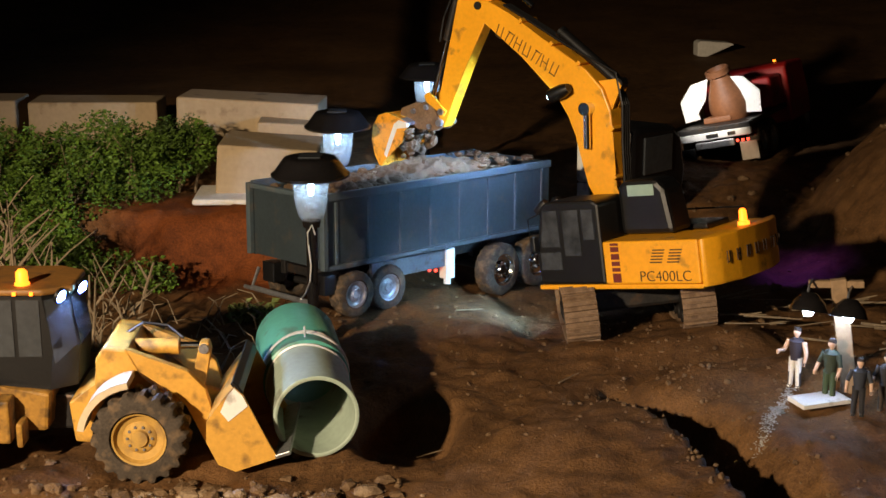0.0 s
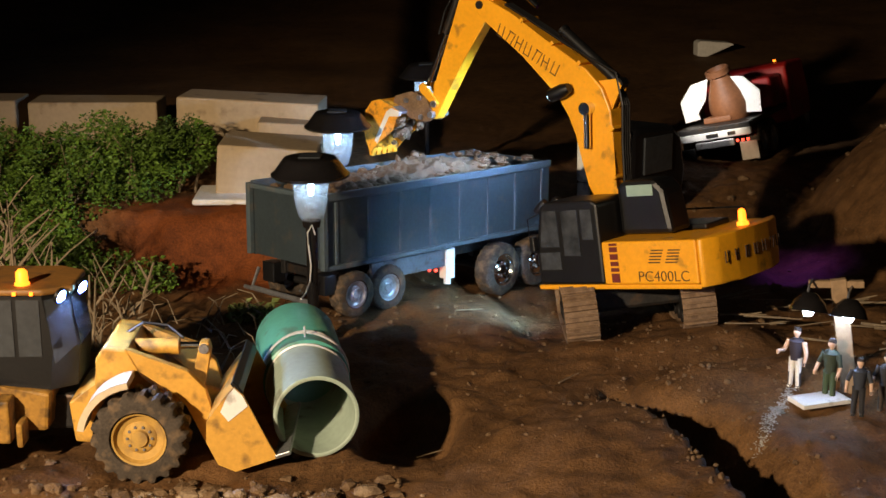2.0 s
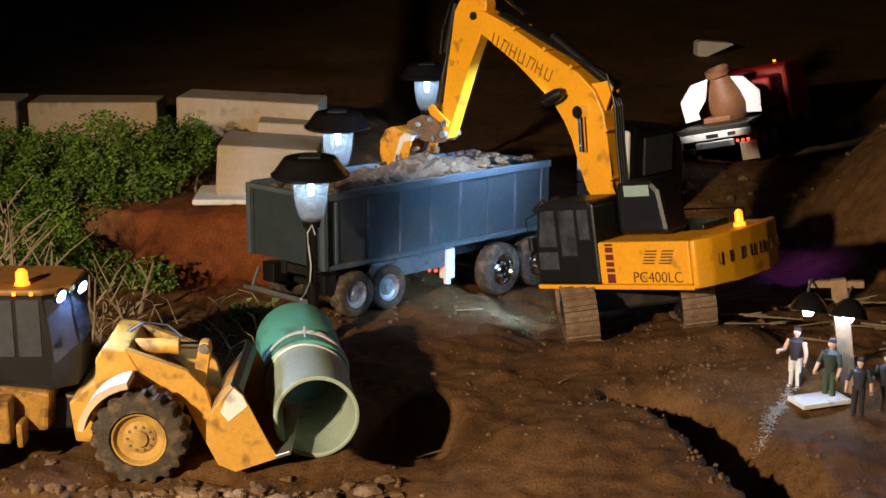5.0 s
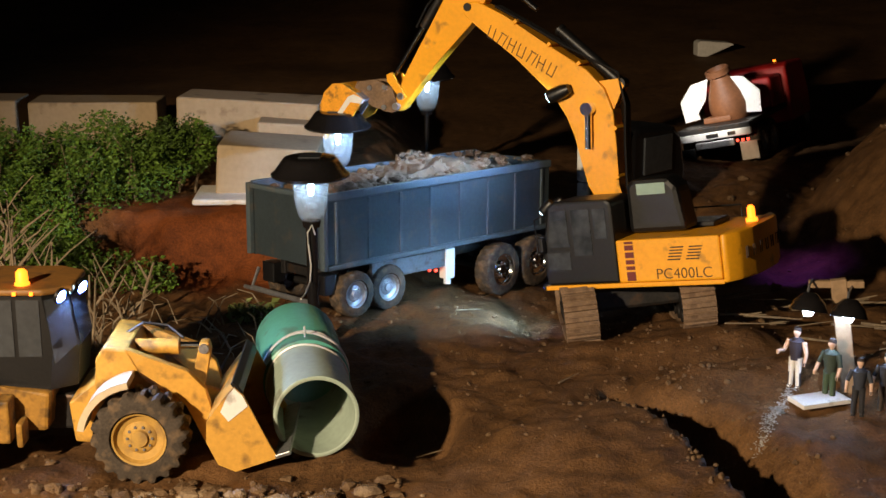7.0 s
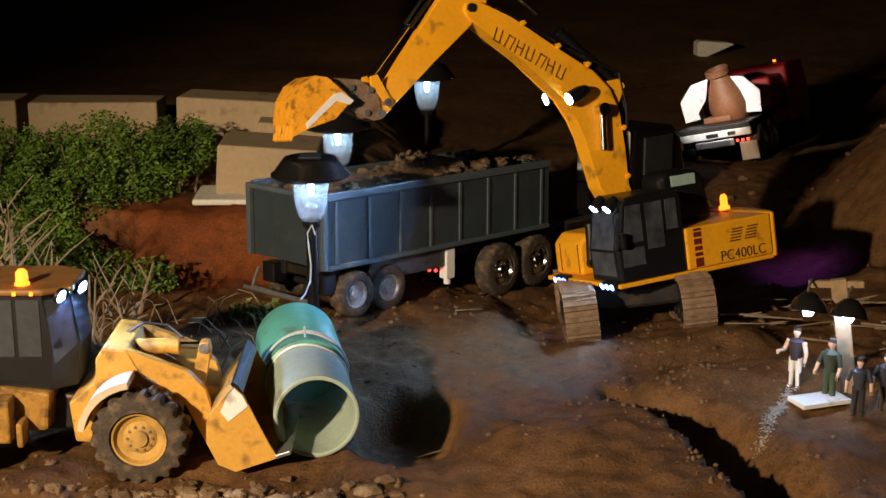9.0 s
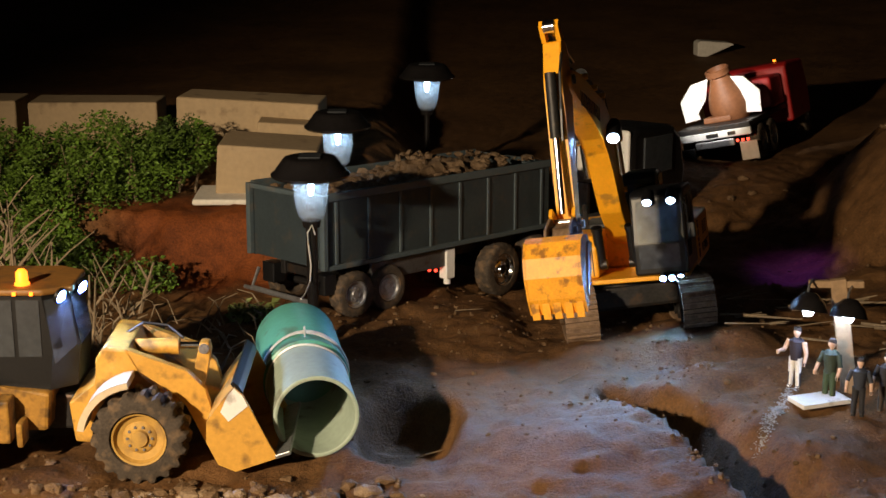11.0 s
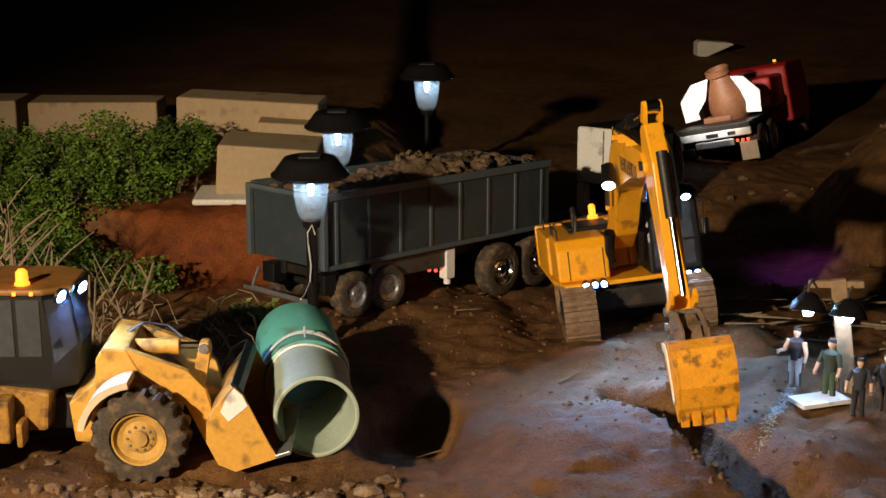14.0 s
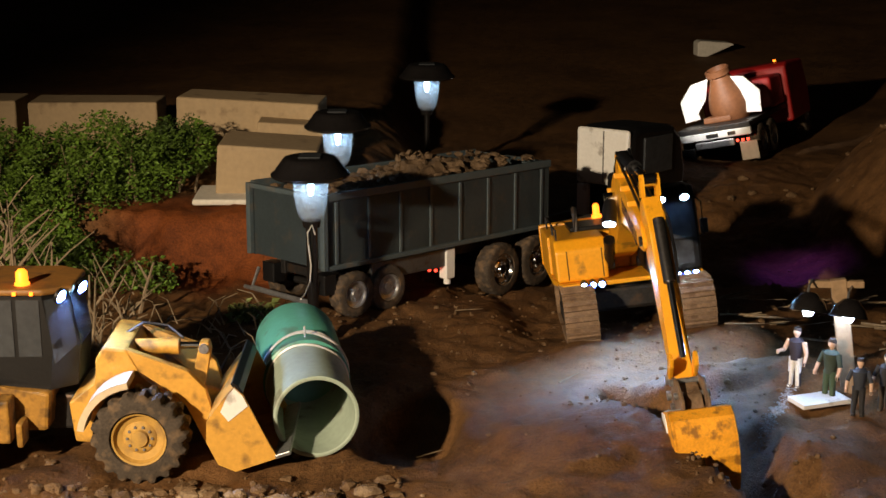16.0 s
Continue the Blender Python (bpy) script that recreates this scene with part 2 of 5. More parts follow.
def height(x, y):
    """The ground: flat yard, trench with its far bank, terrace under the blocks, mound, rising dark slope."""
    x, y = np.asarray(x, float), np.asarray(y, float)
    z = 0.012 * value_noise(x, y, 0.30, 3) * smooth(3.5, 1.8, np.hypot(x, y - 2))
    rough = 0.007 * value_noise(x, y, 0.07, 5) + 0.0045 * value_noise(x, y, 0.027, 7) + 0.003 * value_noise(x, y, 0.013, 9)
    wob = 0.012 * value_noise(x, y, 0.06, 11)
    s = (x - T0[0]) * TN[0] + (y - T0[1]) * TN[1] + 0.5 * wob
    u = (x - T0[0]) * TD[0] + (y - T0[1]) * TD[1]
    on = smooth(-0.045, 0.02, u)
    # the near side swells towards its lip
    z = z + 0.048 * smooth(-0.02, 0.22, u) * smooth(-0.30, -0.05, s) * (1 - smooth(0.0, 0.012, s))
    wide = 0.018 + 0.014 * smooth(0.0, 0.16, u)
    floor_ = -(0.080 - 0.014 * smooth(0.10, 0.30, u))
    bank = 0.034 + 0.012 * value_noise(x, y, 0.09, 17)
    cut = floor_ * smooth(0.0, 0.012, s) + (bank - floor_) * smooth(0.0, 1.0, (s - wide) / (0.045 + 0.065 * smooth(0.02, 0.18, u)))
    z = z * (1 - 0.8 * on * smooth(0.0, 0.012, s)) + cut * on
    # terrace on the far side, under blocks and shrubs
    z = z + 0.10 * smooth(2.49, 2.545, y + 0.15 * (x + 0.4) + 1.6 * wob) * smooth(-0.02, -0.16, x)
    # mound on the right
    r = np.sqrt(((x - 1.20) / 0.47) ** 2 + ((y - 2.80) / 0.50) ** 2)
    z = z + 0.42 * np.clip(1 - r, 0, 1) ** 0.8 * (1 + 0.15 * value_noise(x, y, 0.1, 13))
    # rising slope far behind
    z = z + 0.05 * smooth(2.6, 3.2, y) + 0.06 * np.clip(y - 4.2, 0, 60)
    # sunken ground below the tractor
    z = z - 0.045 * smooth(2.25, 2.62, y) * smooth(-0.08, 0.12, x) * (1 - smooth(0.62, 0.80, x)) * (1 - smooth(2.8, 3.1, y))
    # the tilted stand of the tracks
    w = smooth(0.24, 0.13, np.abs(x - 0.305)) * smooth(0.27, 0.17, np.abs(y - 2.235))
    z = z * (1 - w) + w * (-0.006 + 0.125 * (x - 0.294) - 0.138 * (y - 2.239))
    # hollow beside the pipe
    z = z - 0.062 * smooth(1.08, 0.62, np.hypot((x + 0.046 + 0.5 * wob) / 0.074, (y - 1.775) / 0.140))
    near = smooth(2.2, 1.0, np.hypot(x, y - 2))
    return z + rough * near


def ground():
    xs = np.concatenate([-np.geomspace(80, 1.15, 26), np.arange(-1.1, 1.3, 0.0085), np.geomspace(1.35, 80, 26)])
    ys = np.concatenate([-np.geomspace(40, 0.2, 14), np.arange(0.0, 1.4, 0.05), np.arange(1.4, 3.3, 0.0085), np.arange(3.3, 5.0, 0.04), np.geomspace(5.1, 120, 26)])
    X, Y = np.meshgrid(xs, ys)
    Z = height(X, Y)
    co = np.stack([X, Y, Z], -1).reshape(-1, 3)
    w, h = len(xs), len(ys)
    i = np.arange(w * h).reshape(h, w)
    quads = np.stack([i[:-1, :-1], i[:-1, 1:], i[1:, 1:], i[1:, :-1]], -1).reshape(-1, 4)
    me = bpy.data.meshes.new("ground")
    me.from_pydata(co.tolist(), [], quads.tolist())
    me.polygons.foreach_set("use_smooth", [True] * len(me.polygons))
    me.materials.append(SOIL)
    zone = smooth(-0.66, -0.52, X) * smooth(-0.16, -0.24, X) * smooth(2.36, 2.46, Y + 0.04 * value_noise(X, Y, 0.05, 41)) * smooth(2.72, 2.60, Y)
    me.attributes.new("clay", "FLOAT", "POINT").data.foreach_set("value", zone.reshape(-1).astype(np.float32))
    return tagged(new("ground", me), "brown bare uneven soil with a dug trench", "ground", kind="structure")


def gz(x, y):
    return float(height(x, y))


ground()


def lump(bm, c, r, rng, flat=0.75):
    """One rough clod or stone."""
    g = bmesh.ops.create_icosphere(bm, subdivisions=1, radius=r)
    sx, sy, sz = rng.uniform(0.7, 1.35), rng.uniform(0.7, 1.3), rng.uniform(0.55, 1.0) * flat
    q = Euler((rng.uniform(0, 6), rng.uniform(0, 6), rng.uniform(0, 6))).to_matrix()
    for v in g["verts"]:
        k = rng.uniform(0.75, 1.2)
        p = q @ (v.co * k)
        v.co = Vector((p.x * sx, p.y * sy, p.z * sz)) + Vector(c)


def soil_clods():
    """Loose clods strewn over the yard, joined, as nobody could count them."""
    rng = random.Random(4)
    verts, faces = [], []
    tmp = B()
    bmesh.ops.create_icosphere(tmp, subdivisions=1, radius=1)
    bv = [v.co.copy() for v in tmp.verts]
    bf = [[v.index for v in f.verts] for f in tmp.faces]
    tmp.free()
    areas = [(-0.62, 0.6, 1.5, 2.3, 420, 0.0015, 0.005), (-0.62, -0.05, 1.40, 1.58, 420, 0.002, 0.013), (-0.62, -0.10, 1.50, 1.72, 110, 0.002, 0.008), (0.30, 0.75, 1.75, 2.1, 150, 0.001, 0.004), (0.5, 1.2, 2.2, 3.1, 120, 0.003, 0.012), (-0.3, 0.5, 2.1, 2.5, 260, 0.0015, 0.005), (0.22, 0.42, 1.88, 2.06, 110, 0.001, 0.004)]
    for x0, x1, y0, y1, count, r0, r1 in areas:
        for _ in range(count):
            x, y = rng.uniform(x0, x1), rng.uniform(y0, y1)
            r = r0 + (r1 - r0) * rng.random() ** 3
            q = Euler((rng.uniform(0, 6), rng.uniform(0, 6), rng.uniform(0, 6))).to_matrix()
            s = Vector((rng.uniform(0.7, 1.4), rng.uniform(0.7, 1.4), rng.uniform(0.6, 1.0)))
            c = Vector((x, y, gz(x, y) + r * 0.25))
            o = len(verts)
            for v in bv:
                p = q @ (v * r * rng.uniform(0.75, 1.2))
                verts.append((p.x * s.x + c.x, p.y * s.y + c.y, p.z * s.z + c.z))
            faces += [[a + o for a in f] for f in bf]
    for _ in range(230):
        # crumbs along both lips of the trench
        u, s = rng.uniform(-0.03, 0.42), rng.choice((rng.gauss(-0.012, 0.012), rng.gauss(0.125, 0.02), rng.uniform(0.02, 0.12)))
        p = T0 + TD * u + TN * s
        r = 0.001 + 0.0035 * rng.random() ** 3
        q = Euler((rng.uniform(0, 6), rng.uniform(0, 6), rng.uniform(0, 6))).to_matrix()
        c = Vector((p[0], p[1], gz(p[0], p[1]) + r * 0.2))
        o = len(verts)
        verts += [tuple(c + q @ (v * r * rng.uniform(0.7, 1.2))) for v in bv]
        faces += [[a + o for a in f] for f in bf]
    me = bpy.data.meshes.new("soil_clods")
    me.from_pydata(verts, [], faces)
    me.materials.append(CLOD)
    tagged(new("soil_clods", me), "loose dry brown clods strewn over the yard", "soil", kind="stuff")


soil_clods()


def pale_rubble():
    """Pale crumbled lumps heaped before the loader."""
    rng = random.Random(15)
    bm = B()
    for _ in range(230):
        x, y = rng.gauss(-0.27, 0.09), 1.40 + 0.15 * rng.random() ** 1.3
        q = rng.uniform(0.003, 0.008) if rng.random() < 0.75 else rng.uniform(0.008, 0.017)
        lump(bm, (x, y, gz(x, y) + q * 0.2), q, rng, 0.6)
    tagged(part("pale_rubble", bm, RUBBLE), "pale crumbled lumps heaped on the soil", "rubble", kind="stuff")


RUBBLE = soil_material("pale_rubble", (0.16, 0.10, 0.055), (0.44, 0.32, 0.20), 2.0)
pale_rubble()


def rz(a):
    return Matrix.Rotation(a, 4, "Z")


def ry(a):
    return Matrix.Rotation(-a, 4, "Y")


# ---- wheels shared by the vehicles ----
def tyre_mesh(r, w, lugs, depth):
    """A tyre round the y axis; the tread blocks are pulled out of its outer rings."""
    bm = B()
    prof = [(0.56, -0.36, 0), (0.62, -0.5, 0), (0.84, -0.5, 0), (0.93, -0.46, -1), (0.965, -0.40, -1), (0.97, -0.03, -1), (0.97, 0.03, 1), (0.965, 0.40, 1), (0.93, 0.46, 1), (0.84, 0.5, 0), (0.62, 0.5, 0), (0.56, 0.36, 0)]
    seg = lugs * 4
    rings = []
    for q, y, tread in prof:
        ring = []
        for k in range(seg):
            up = tread and ((k + (2 if tread > 0 else 0)) % 4) < 2
            rr = r * q + (depth if up else (-depth * 0.6 if tread else 0))
            a = 2 * math.pi * (k + (0.8 * abs(y) if tread else 0)) / seg
            ring.append(bm.verts.new((rr * math.cos(a), w * y, rr * math.sin(a))))
        rings.append(ring)
    for a, b in zip(rings, rings[1:] + rings[:1]):
        for k in range(seg):
            n = (k + 1) % seg
            bm.faces.new((a[k], a[n], b[n], b[k]))
    return bm


def rim_mesh(r, w, out):
    bm = B()
    prof = [(r * 0.58, 0.46 * w), (r * 0.54, 0.44 * w), (r * 0.50, 0.30 * w), (r * 0.36, 0.24 * w), (r * 0.32, 0.30 * w), (r * 0.20, 0.33 * w), (r * 0.17, 0.42 * w), (0, 0.44 * w)]
    lathe(bm, prof, 32, pose(0, 0, 0, 90 if out < 0 else -90))
    return bm


def wheel(parent, at, r, w, out, rim_mat, lugs=22, depth=0.0025, bolts=8):
    """A wheel whose rim faces the side out (-1 or 1 on y)."""
    ty = part("wheel", tyre_mesh(r, w, lugs, depth), RUBBER, parent, "dusty black rubber tyre", True, at=pose(*at))
    part("rim", rim_mesh(r, w, out), rim_mat, ty, "", True)
    bm = B()
    for k in range(bolts):
        a = 2 * math.pi * k / bolts
        c = Vector((r * 0.26 * math.cos(a), out * w * 0.30, r * 0.26 * math.sin(a)))
        rod(bm, c, c + Vector((0, out * w * 0.06, 0)), r * 0.03, seg=6)
    part("wheel_nuts", bm, STEEL, ty)
    return ty


# ---- excavator ----
AXIS = Vector((-0.138, -0.1248, 0))
BASE = Matrix.Translation((0.2943, 2.2388, -0.0171)) @ Matrix.Rotation(AXIS.length, 4, AXIS.normalized())
FOOT = Vector((-0.0551, 0.003, 0.1412))
BOOM, STICK = 0.4739, 0.2140
excavator = empty("excavator", BASE, "yellow tracked model excavator with black cab on muddy ground", "excavator")


def lamp_pod(name, parent, at, r, depth=0.010, material=BEAM, dome=0.6):
    """A round work light: black can, glowing lens set back in it, bloom ring added in front, facing +x."""
    bm = B()
    lathe(bm, [(0, -depth * 0.5), (r * 0.8, -depth * 0.5), (r * 1.15, 0), (r * 1.15, depth), (r * 0.98, depth), (r * 0.95, depth * 0.2), (0, depth * 0.15)], 18, pose(0, 0, 0, 0, 90, 0))
    pod = part(name, bm, BLACK, parent, "black round work light, lit", True, at=at)
    bm = B()
    lathe(bm, [(r * 0.9, depth * 0.30), (r * 0.6, depth * (0.28 + 0.25 * dome)), (0, depth * (dome - 0.1))], 16, pose(0, 0, 0, 0, 90, 0))
    part("lens", bm, material, pod, "glowing cool white lens")
    # Ring added round the lens in place of its bloom; the light has none.
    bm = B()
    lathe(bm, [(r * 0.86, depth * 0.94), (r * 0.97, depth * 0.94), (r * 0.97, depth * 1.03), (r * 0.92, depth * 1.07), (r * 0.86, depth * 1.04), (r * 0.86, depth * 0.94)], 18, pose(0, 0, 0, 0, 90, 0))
    part("bezel", bm, HALO if material in (BEAM, CABBEAM) else BLUEHALO, pod, "glowing ring added for bloom")
    return pod


def undercarriage():
    turn = pose(0.008, 0, 0.012, 0, 0, -91)
    for side in (-1, 1):
        # track outline: long loop with round ends
        n, L, R, W = 46, 0.125, 0.036, 0.050
        per = 4 * L + 2 * math.pi * R
        bm = B()
        box(bm, -L, L, side * 0.087 - 0.017, side * 0.087 + 0.017, 0.014, 0.060, 0.004, turn)
        for x, r in ((-L, 0.031), (L, 0.031)):
            rod(bm, turn @ Vector((x, side * 0.087 - 0.018, 0.038)), turn @ Vector((x, side * 0.087 + 0.018, 0.038)), r, seg=24)
        belt = part("track", bm, DARK, excavator, "mud-caked crawler track with ribbed pads")
        for k in range(7):
            x = -L + 2 * L * k / 6
            bm = B()
            rod(bm, turn @ Vector((x, side * 0.087 - 0.02, 0.014)), turn @ Vector((x, side * 0.087 + 0.02, 0.014)), 0.011)
            part("track_roller", bm, DARK, belt)
        if side < 0:
            bm = B()
            box(bm, -0.0076, 0.0076, -W / 2, W / 2, -0.002, 0.0018, 0.0005)
            pts = [(-0.0016, 0.0016), (0.0016, 0.0016), (0.0010, 0.0048), (-0.0010, 0.0048)]
            prism(bm, pts, -W / 2, W / 2)
            pad = part("track_pad", bm, TRACK, belt)
            pad_mesh = pad.data
            bpy.data.objects.remove(pad)
        for k in range(n):
            d = per * k / n
            if d < 2 * L:
                p, a = (-L + d, 0.074), 0.0
            elif d < 2 * L + math.pi * R:
                a = (d - 2 * L) / R
                p = (L + R * math.sin(a), 0.038 + R * math.cos(a))
            elif d < 4 * L + math.pi * R:
                p, a = (L - (d - 2 * L - math.pi * R), 0.002), math.pi
            else:
                a = math.pi + (d - 4 * L - math.pi * R) / R
                p = (-L + R * math.sin(a), 0.038 + R * math.cos(a))
            m = turn @ Matrix.Translation((p[0], side * 0.087, p[1])) @ Matrix.Rotation(a, 4, "Y")
            ob = new("track_pad", pad_mesh)
            ob.parent, ob.matrix_basis = belt, m
    bm = B()
    box(bm, -0.06, 0.06, -0.075, 0.075, 0.030, 0.066, 0.006, turn)
    rod(bm, (0, 0, 0.06), (0, 0, 0.086), 0.055, seg=32)
    part("slew_ring", bm, DARK, excavator)


undercarriage()


def house():
    """The turning upper body, in the excavator's space, facing +x."""
    bm = B()
    # deck plate
    prism(bm, [(0.078, -0.10), (0.078, 0.115), (-0.21, 0.115), (-0.21, -0.110), (0.0, -0.110)], 0.094, 0.101, 0.0015, axis="z")
    ob = part("house", bm, YELLOW, excavator, "yellow turning upper body")
    bm = B()
    box(bm, -0.208, -0.046, 0.02, 0.1165, 0.1015, 0.166, 0.003)
    part("side_body", bm, YELLOW, ob, "yellow engine side panel with dark louvres")
    bm = B()
    box(bm, -0.208, -0.045, -0.110, 0.0195, 0.1015, 0.163, 0.003)
    part("engine_hood", bm, YELLOW, ob)
    # counterweight with rounded back
    bm = B()
    pts = [(-0.2085, 0.1165), (-0.2085, -0.112), (-0.216, -0.112), (-0.230, -0.085), (-0.237, -0.05), (-0.239, 0.0), (-0.237, 0.05), (-0.230, 0.09), (-0.217, 0.1165)]
    prism(bm, pts, 0.096, 0.167, 0.004, axis="z")
    part("counterweight", bm, YELLOW, ob, "rounded yellow counterweight with painted letters", True)
    for k in range(7):
        y = 0.078 - 0.026 * k
        m = Matrix.Translation((-0.2392 + 0.75 * y * y, y, 0.134)) @ rz(math.pi / 2 + 1.3 * y)
        painted_mark(ob, m, 0.017, k)
    # louvres and stripe blocks on the side
    side = 0.1167
    lettering("lettering", "PC400LC", 0.0225, INK, ob, Matrix.Translation((-0.150, side, 0.1125)) @ pose(0, 0, 0, 90, 0, 180))
    for grp in (0, 1):
        for k in range(5):
            bm = B()
            z = 0.133 + k * 0.0045
            x = -0.126 - grp * 0.029 - k * 0.0016
            prism(bm, [(x, z), (x - 0.020, z), (x - 0.0205, z + 0.0018), (x - 0.0005, z + 0.0018)], side - 0.001, side + 0.0006)
            part("louvre", bm, INK, ob)
    for z0, z1 in ((0.1045, 0.118), (0.121, 0.1265), (0.1295, 0.136), (0.139, 0.1475), (0.1505, 0.158), (0.160, 0.1635)):
        bm = B()
        box(bm, -0.074, -0.060, side - 0.001, side + 0.0006, z0, z1)
        part("stripe_block", bm, MAROON, ob)
    # deck rail, exhaust, beacon
    bm = B()
    lathe(bm, [(0.009, 0.165), (0.009, 0.171), (0.0062, 0.172), (0.0058, 0.187), (0.0035, 0.1905), (0, 0.1915)], 14, Matrix.Translation((-0.216, -0.01, 0.001)))
    part("beacon", bm, AMBER, ob, "glowing amber warning beacon", True)
    bm = B()
    tube(bm, [(-0.06, -0.06, 0.163), (-0.06, -0.06, 0.195), (-0.066, -0.06, 0.203)], 0.005)
    part("exhaust", bm, DARK, ob, "", True)
    bm = B()
    tube(bm, [(-0.05, -0.10, 0.163), (-0.05, -0.10, 0.183), (-0.17, -0.10, 0.183), (-0.17, -0.10, 0.163)], 0.0015, 6)
    part("handrail", bm, BLACK, ob)
    bm = B()
    box(bm, -0.16, -0.06, -0.07, 0.0, 0.164, 0.172, 0.002)
    part("engine_cover", bm, BLACK, ob)
    # black housing behind the cab with a pale window
    bm = B()
    prism(bm, [(-0.047, 0.1675), (-0.047, 0.240), (-0.056, 0.250), (-0.115, 0.250), (-0.13, 0.234), (-0.140, 0.1675)], 0.005, 0.062, 0.008)
    box_ = part("rear_housing", bm, BLACK, ob, "black housing behind the cab")
    bm = B()
    box(bm, -0.112, -0.066, 0.0622, 0.0635, 0.226, 0.243, 0.0006)
    part("window", bm, mat("pale_green_glass", (0.30, 0.42, 0.38), 0.1, 0, 0.1, 20, 0), box_, "pale green window")
    # tool box on the right front
    bm = B()
    prism(bm, [(-0.040, 0.1015), (0.056, 0.1015), (0.056, 0.150), (0.040, 0.166), (-0.040, 0.168)], -0.106, -0.026, 0.004)
    tool = part("tool_box", bm, YELLOW, ob, "yellow side box with dark seams")
    for y in (-0.088, -0.034):
        bm = B()
        box(bm, 0.0558, 0.0568, y - 0.0007, y + 0.0007, 0.105, 0.150)
        part("seam", bm, BLACK, tool)
    bm = B()
    tube(bm, [(0.034, -0.10, 0.166), (0.034, -0.10, 0.182), (-0.03, -0.10, 0.182), (-0.03, -0.10, 0.166)], 0.0014, 6)
    part("handrail", bm, BLACK, ob)
    # cab
    bm = B()
    prof = [(-0.045, 0.1015), (0.074, 0.1015), (0.077, 0.150), (0.062, 0.222), (0.052, 0.229), (-0.035, 0.229), (-0.045, 0.222)]
    prism(bm, prof, 0.033, 0.1155, 0.004)
    cab = part("cab", bm, BLACK, ob, "black operator cab with dark glazing")
    def pane(pts, y0, y1, name="window"):
        bm = B()
        prism(bm, pts, y0, y1)
        part(name, bm, PANE, cab)
    pane([(0.030, 0.160), (0.066, 0.160), (0.056, 0.216), (0.030, 0.216)], 0.1150, 0.1168)
    pane([(-0.008, 0.146), (0.022, 0.146), (0.022, 0.216), (-0.008, 0.216)], 0.1150, 0.1168)
    pane([(0.030, 0.125), (0.068, 0.125), (0.068, 0.152), (0.030, 0.152)], 0.1150, 0.1168)
    pane([(-0.034, 0.170), (-0.014, 0.170), (-0.014, 0.216), (-0.034, 0.216)], 0.1150, 0.1168)
    bm = B()
    for z0, z1, x0, x1 in ((0.112, 0.148, 0.0757, 0.0775), (0.152, 0.214, 0.0775, 0.0645)):
        vs = [bm.verts.new(p) for p in ((x0, 0.042, z0), (x0, 0.104, z0), (x1, 0.104, z1), (x1, 0.042, z1))]
        vs2 = [bm.verts.new(v.co - Vector((0.003, 0, 0))) for v in vs]
        bm.faces.new(vs)
        bm.faces.new(vs2[::-1])
        for i in range(4):
            j = (i + 1) % 4
            bm.faces.new((vs[j], vs[i], vs2[i], vs2[j]))
    part("windscreen", bm, PANE, cab)
    bm = B()
    tube(bm, [(0.07, 0.113, 0.15), (0.082, 0.121, 0.155), (0.082, 0.121, 0.205), (0.066, 0.113, 0.212)], 0.0014, 6)
    part("grab_rail", bm, BLACK, cab)
    bm = B()
    box(bm, 0.068, 0.076, 0.118, 0.130, 0.155, 0.178, 0.002)
    part("mirror", bm, BLACK, cab)
    # work lights
    for y in (0.098, 0.062):
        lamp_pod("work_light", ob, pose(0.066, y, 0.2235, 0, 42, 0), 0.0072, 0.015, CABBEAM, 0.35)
    for x, y0 in ((0.076, 0.089), (0.073, -0.0545)):
        for k in (-1, 0, 1):
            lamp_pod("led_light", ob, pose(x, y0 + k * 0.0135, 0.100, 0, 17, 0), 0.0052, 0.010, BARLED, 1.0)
    for c in ob.children:
        c.matrix_basis = Matrix.Translation((0, 0, -0.008)) @ c.matrix_basis
    for v in ob.data.vertices:
        v.co.z -= 0.008
    return ob


HOUSE = house()


def sweep_profile(bm, top, bottom, half):
    """A box-section arm from its upper and lower edges, bevelled."""
    return prism(bm, top + bottom[::-1], -half, half, 0.0025)


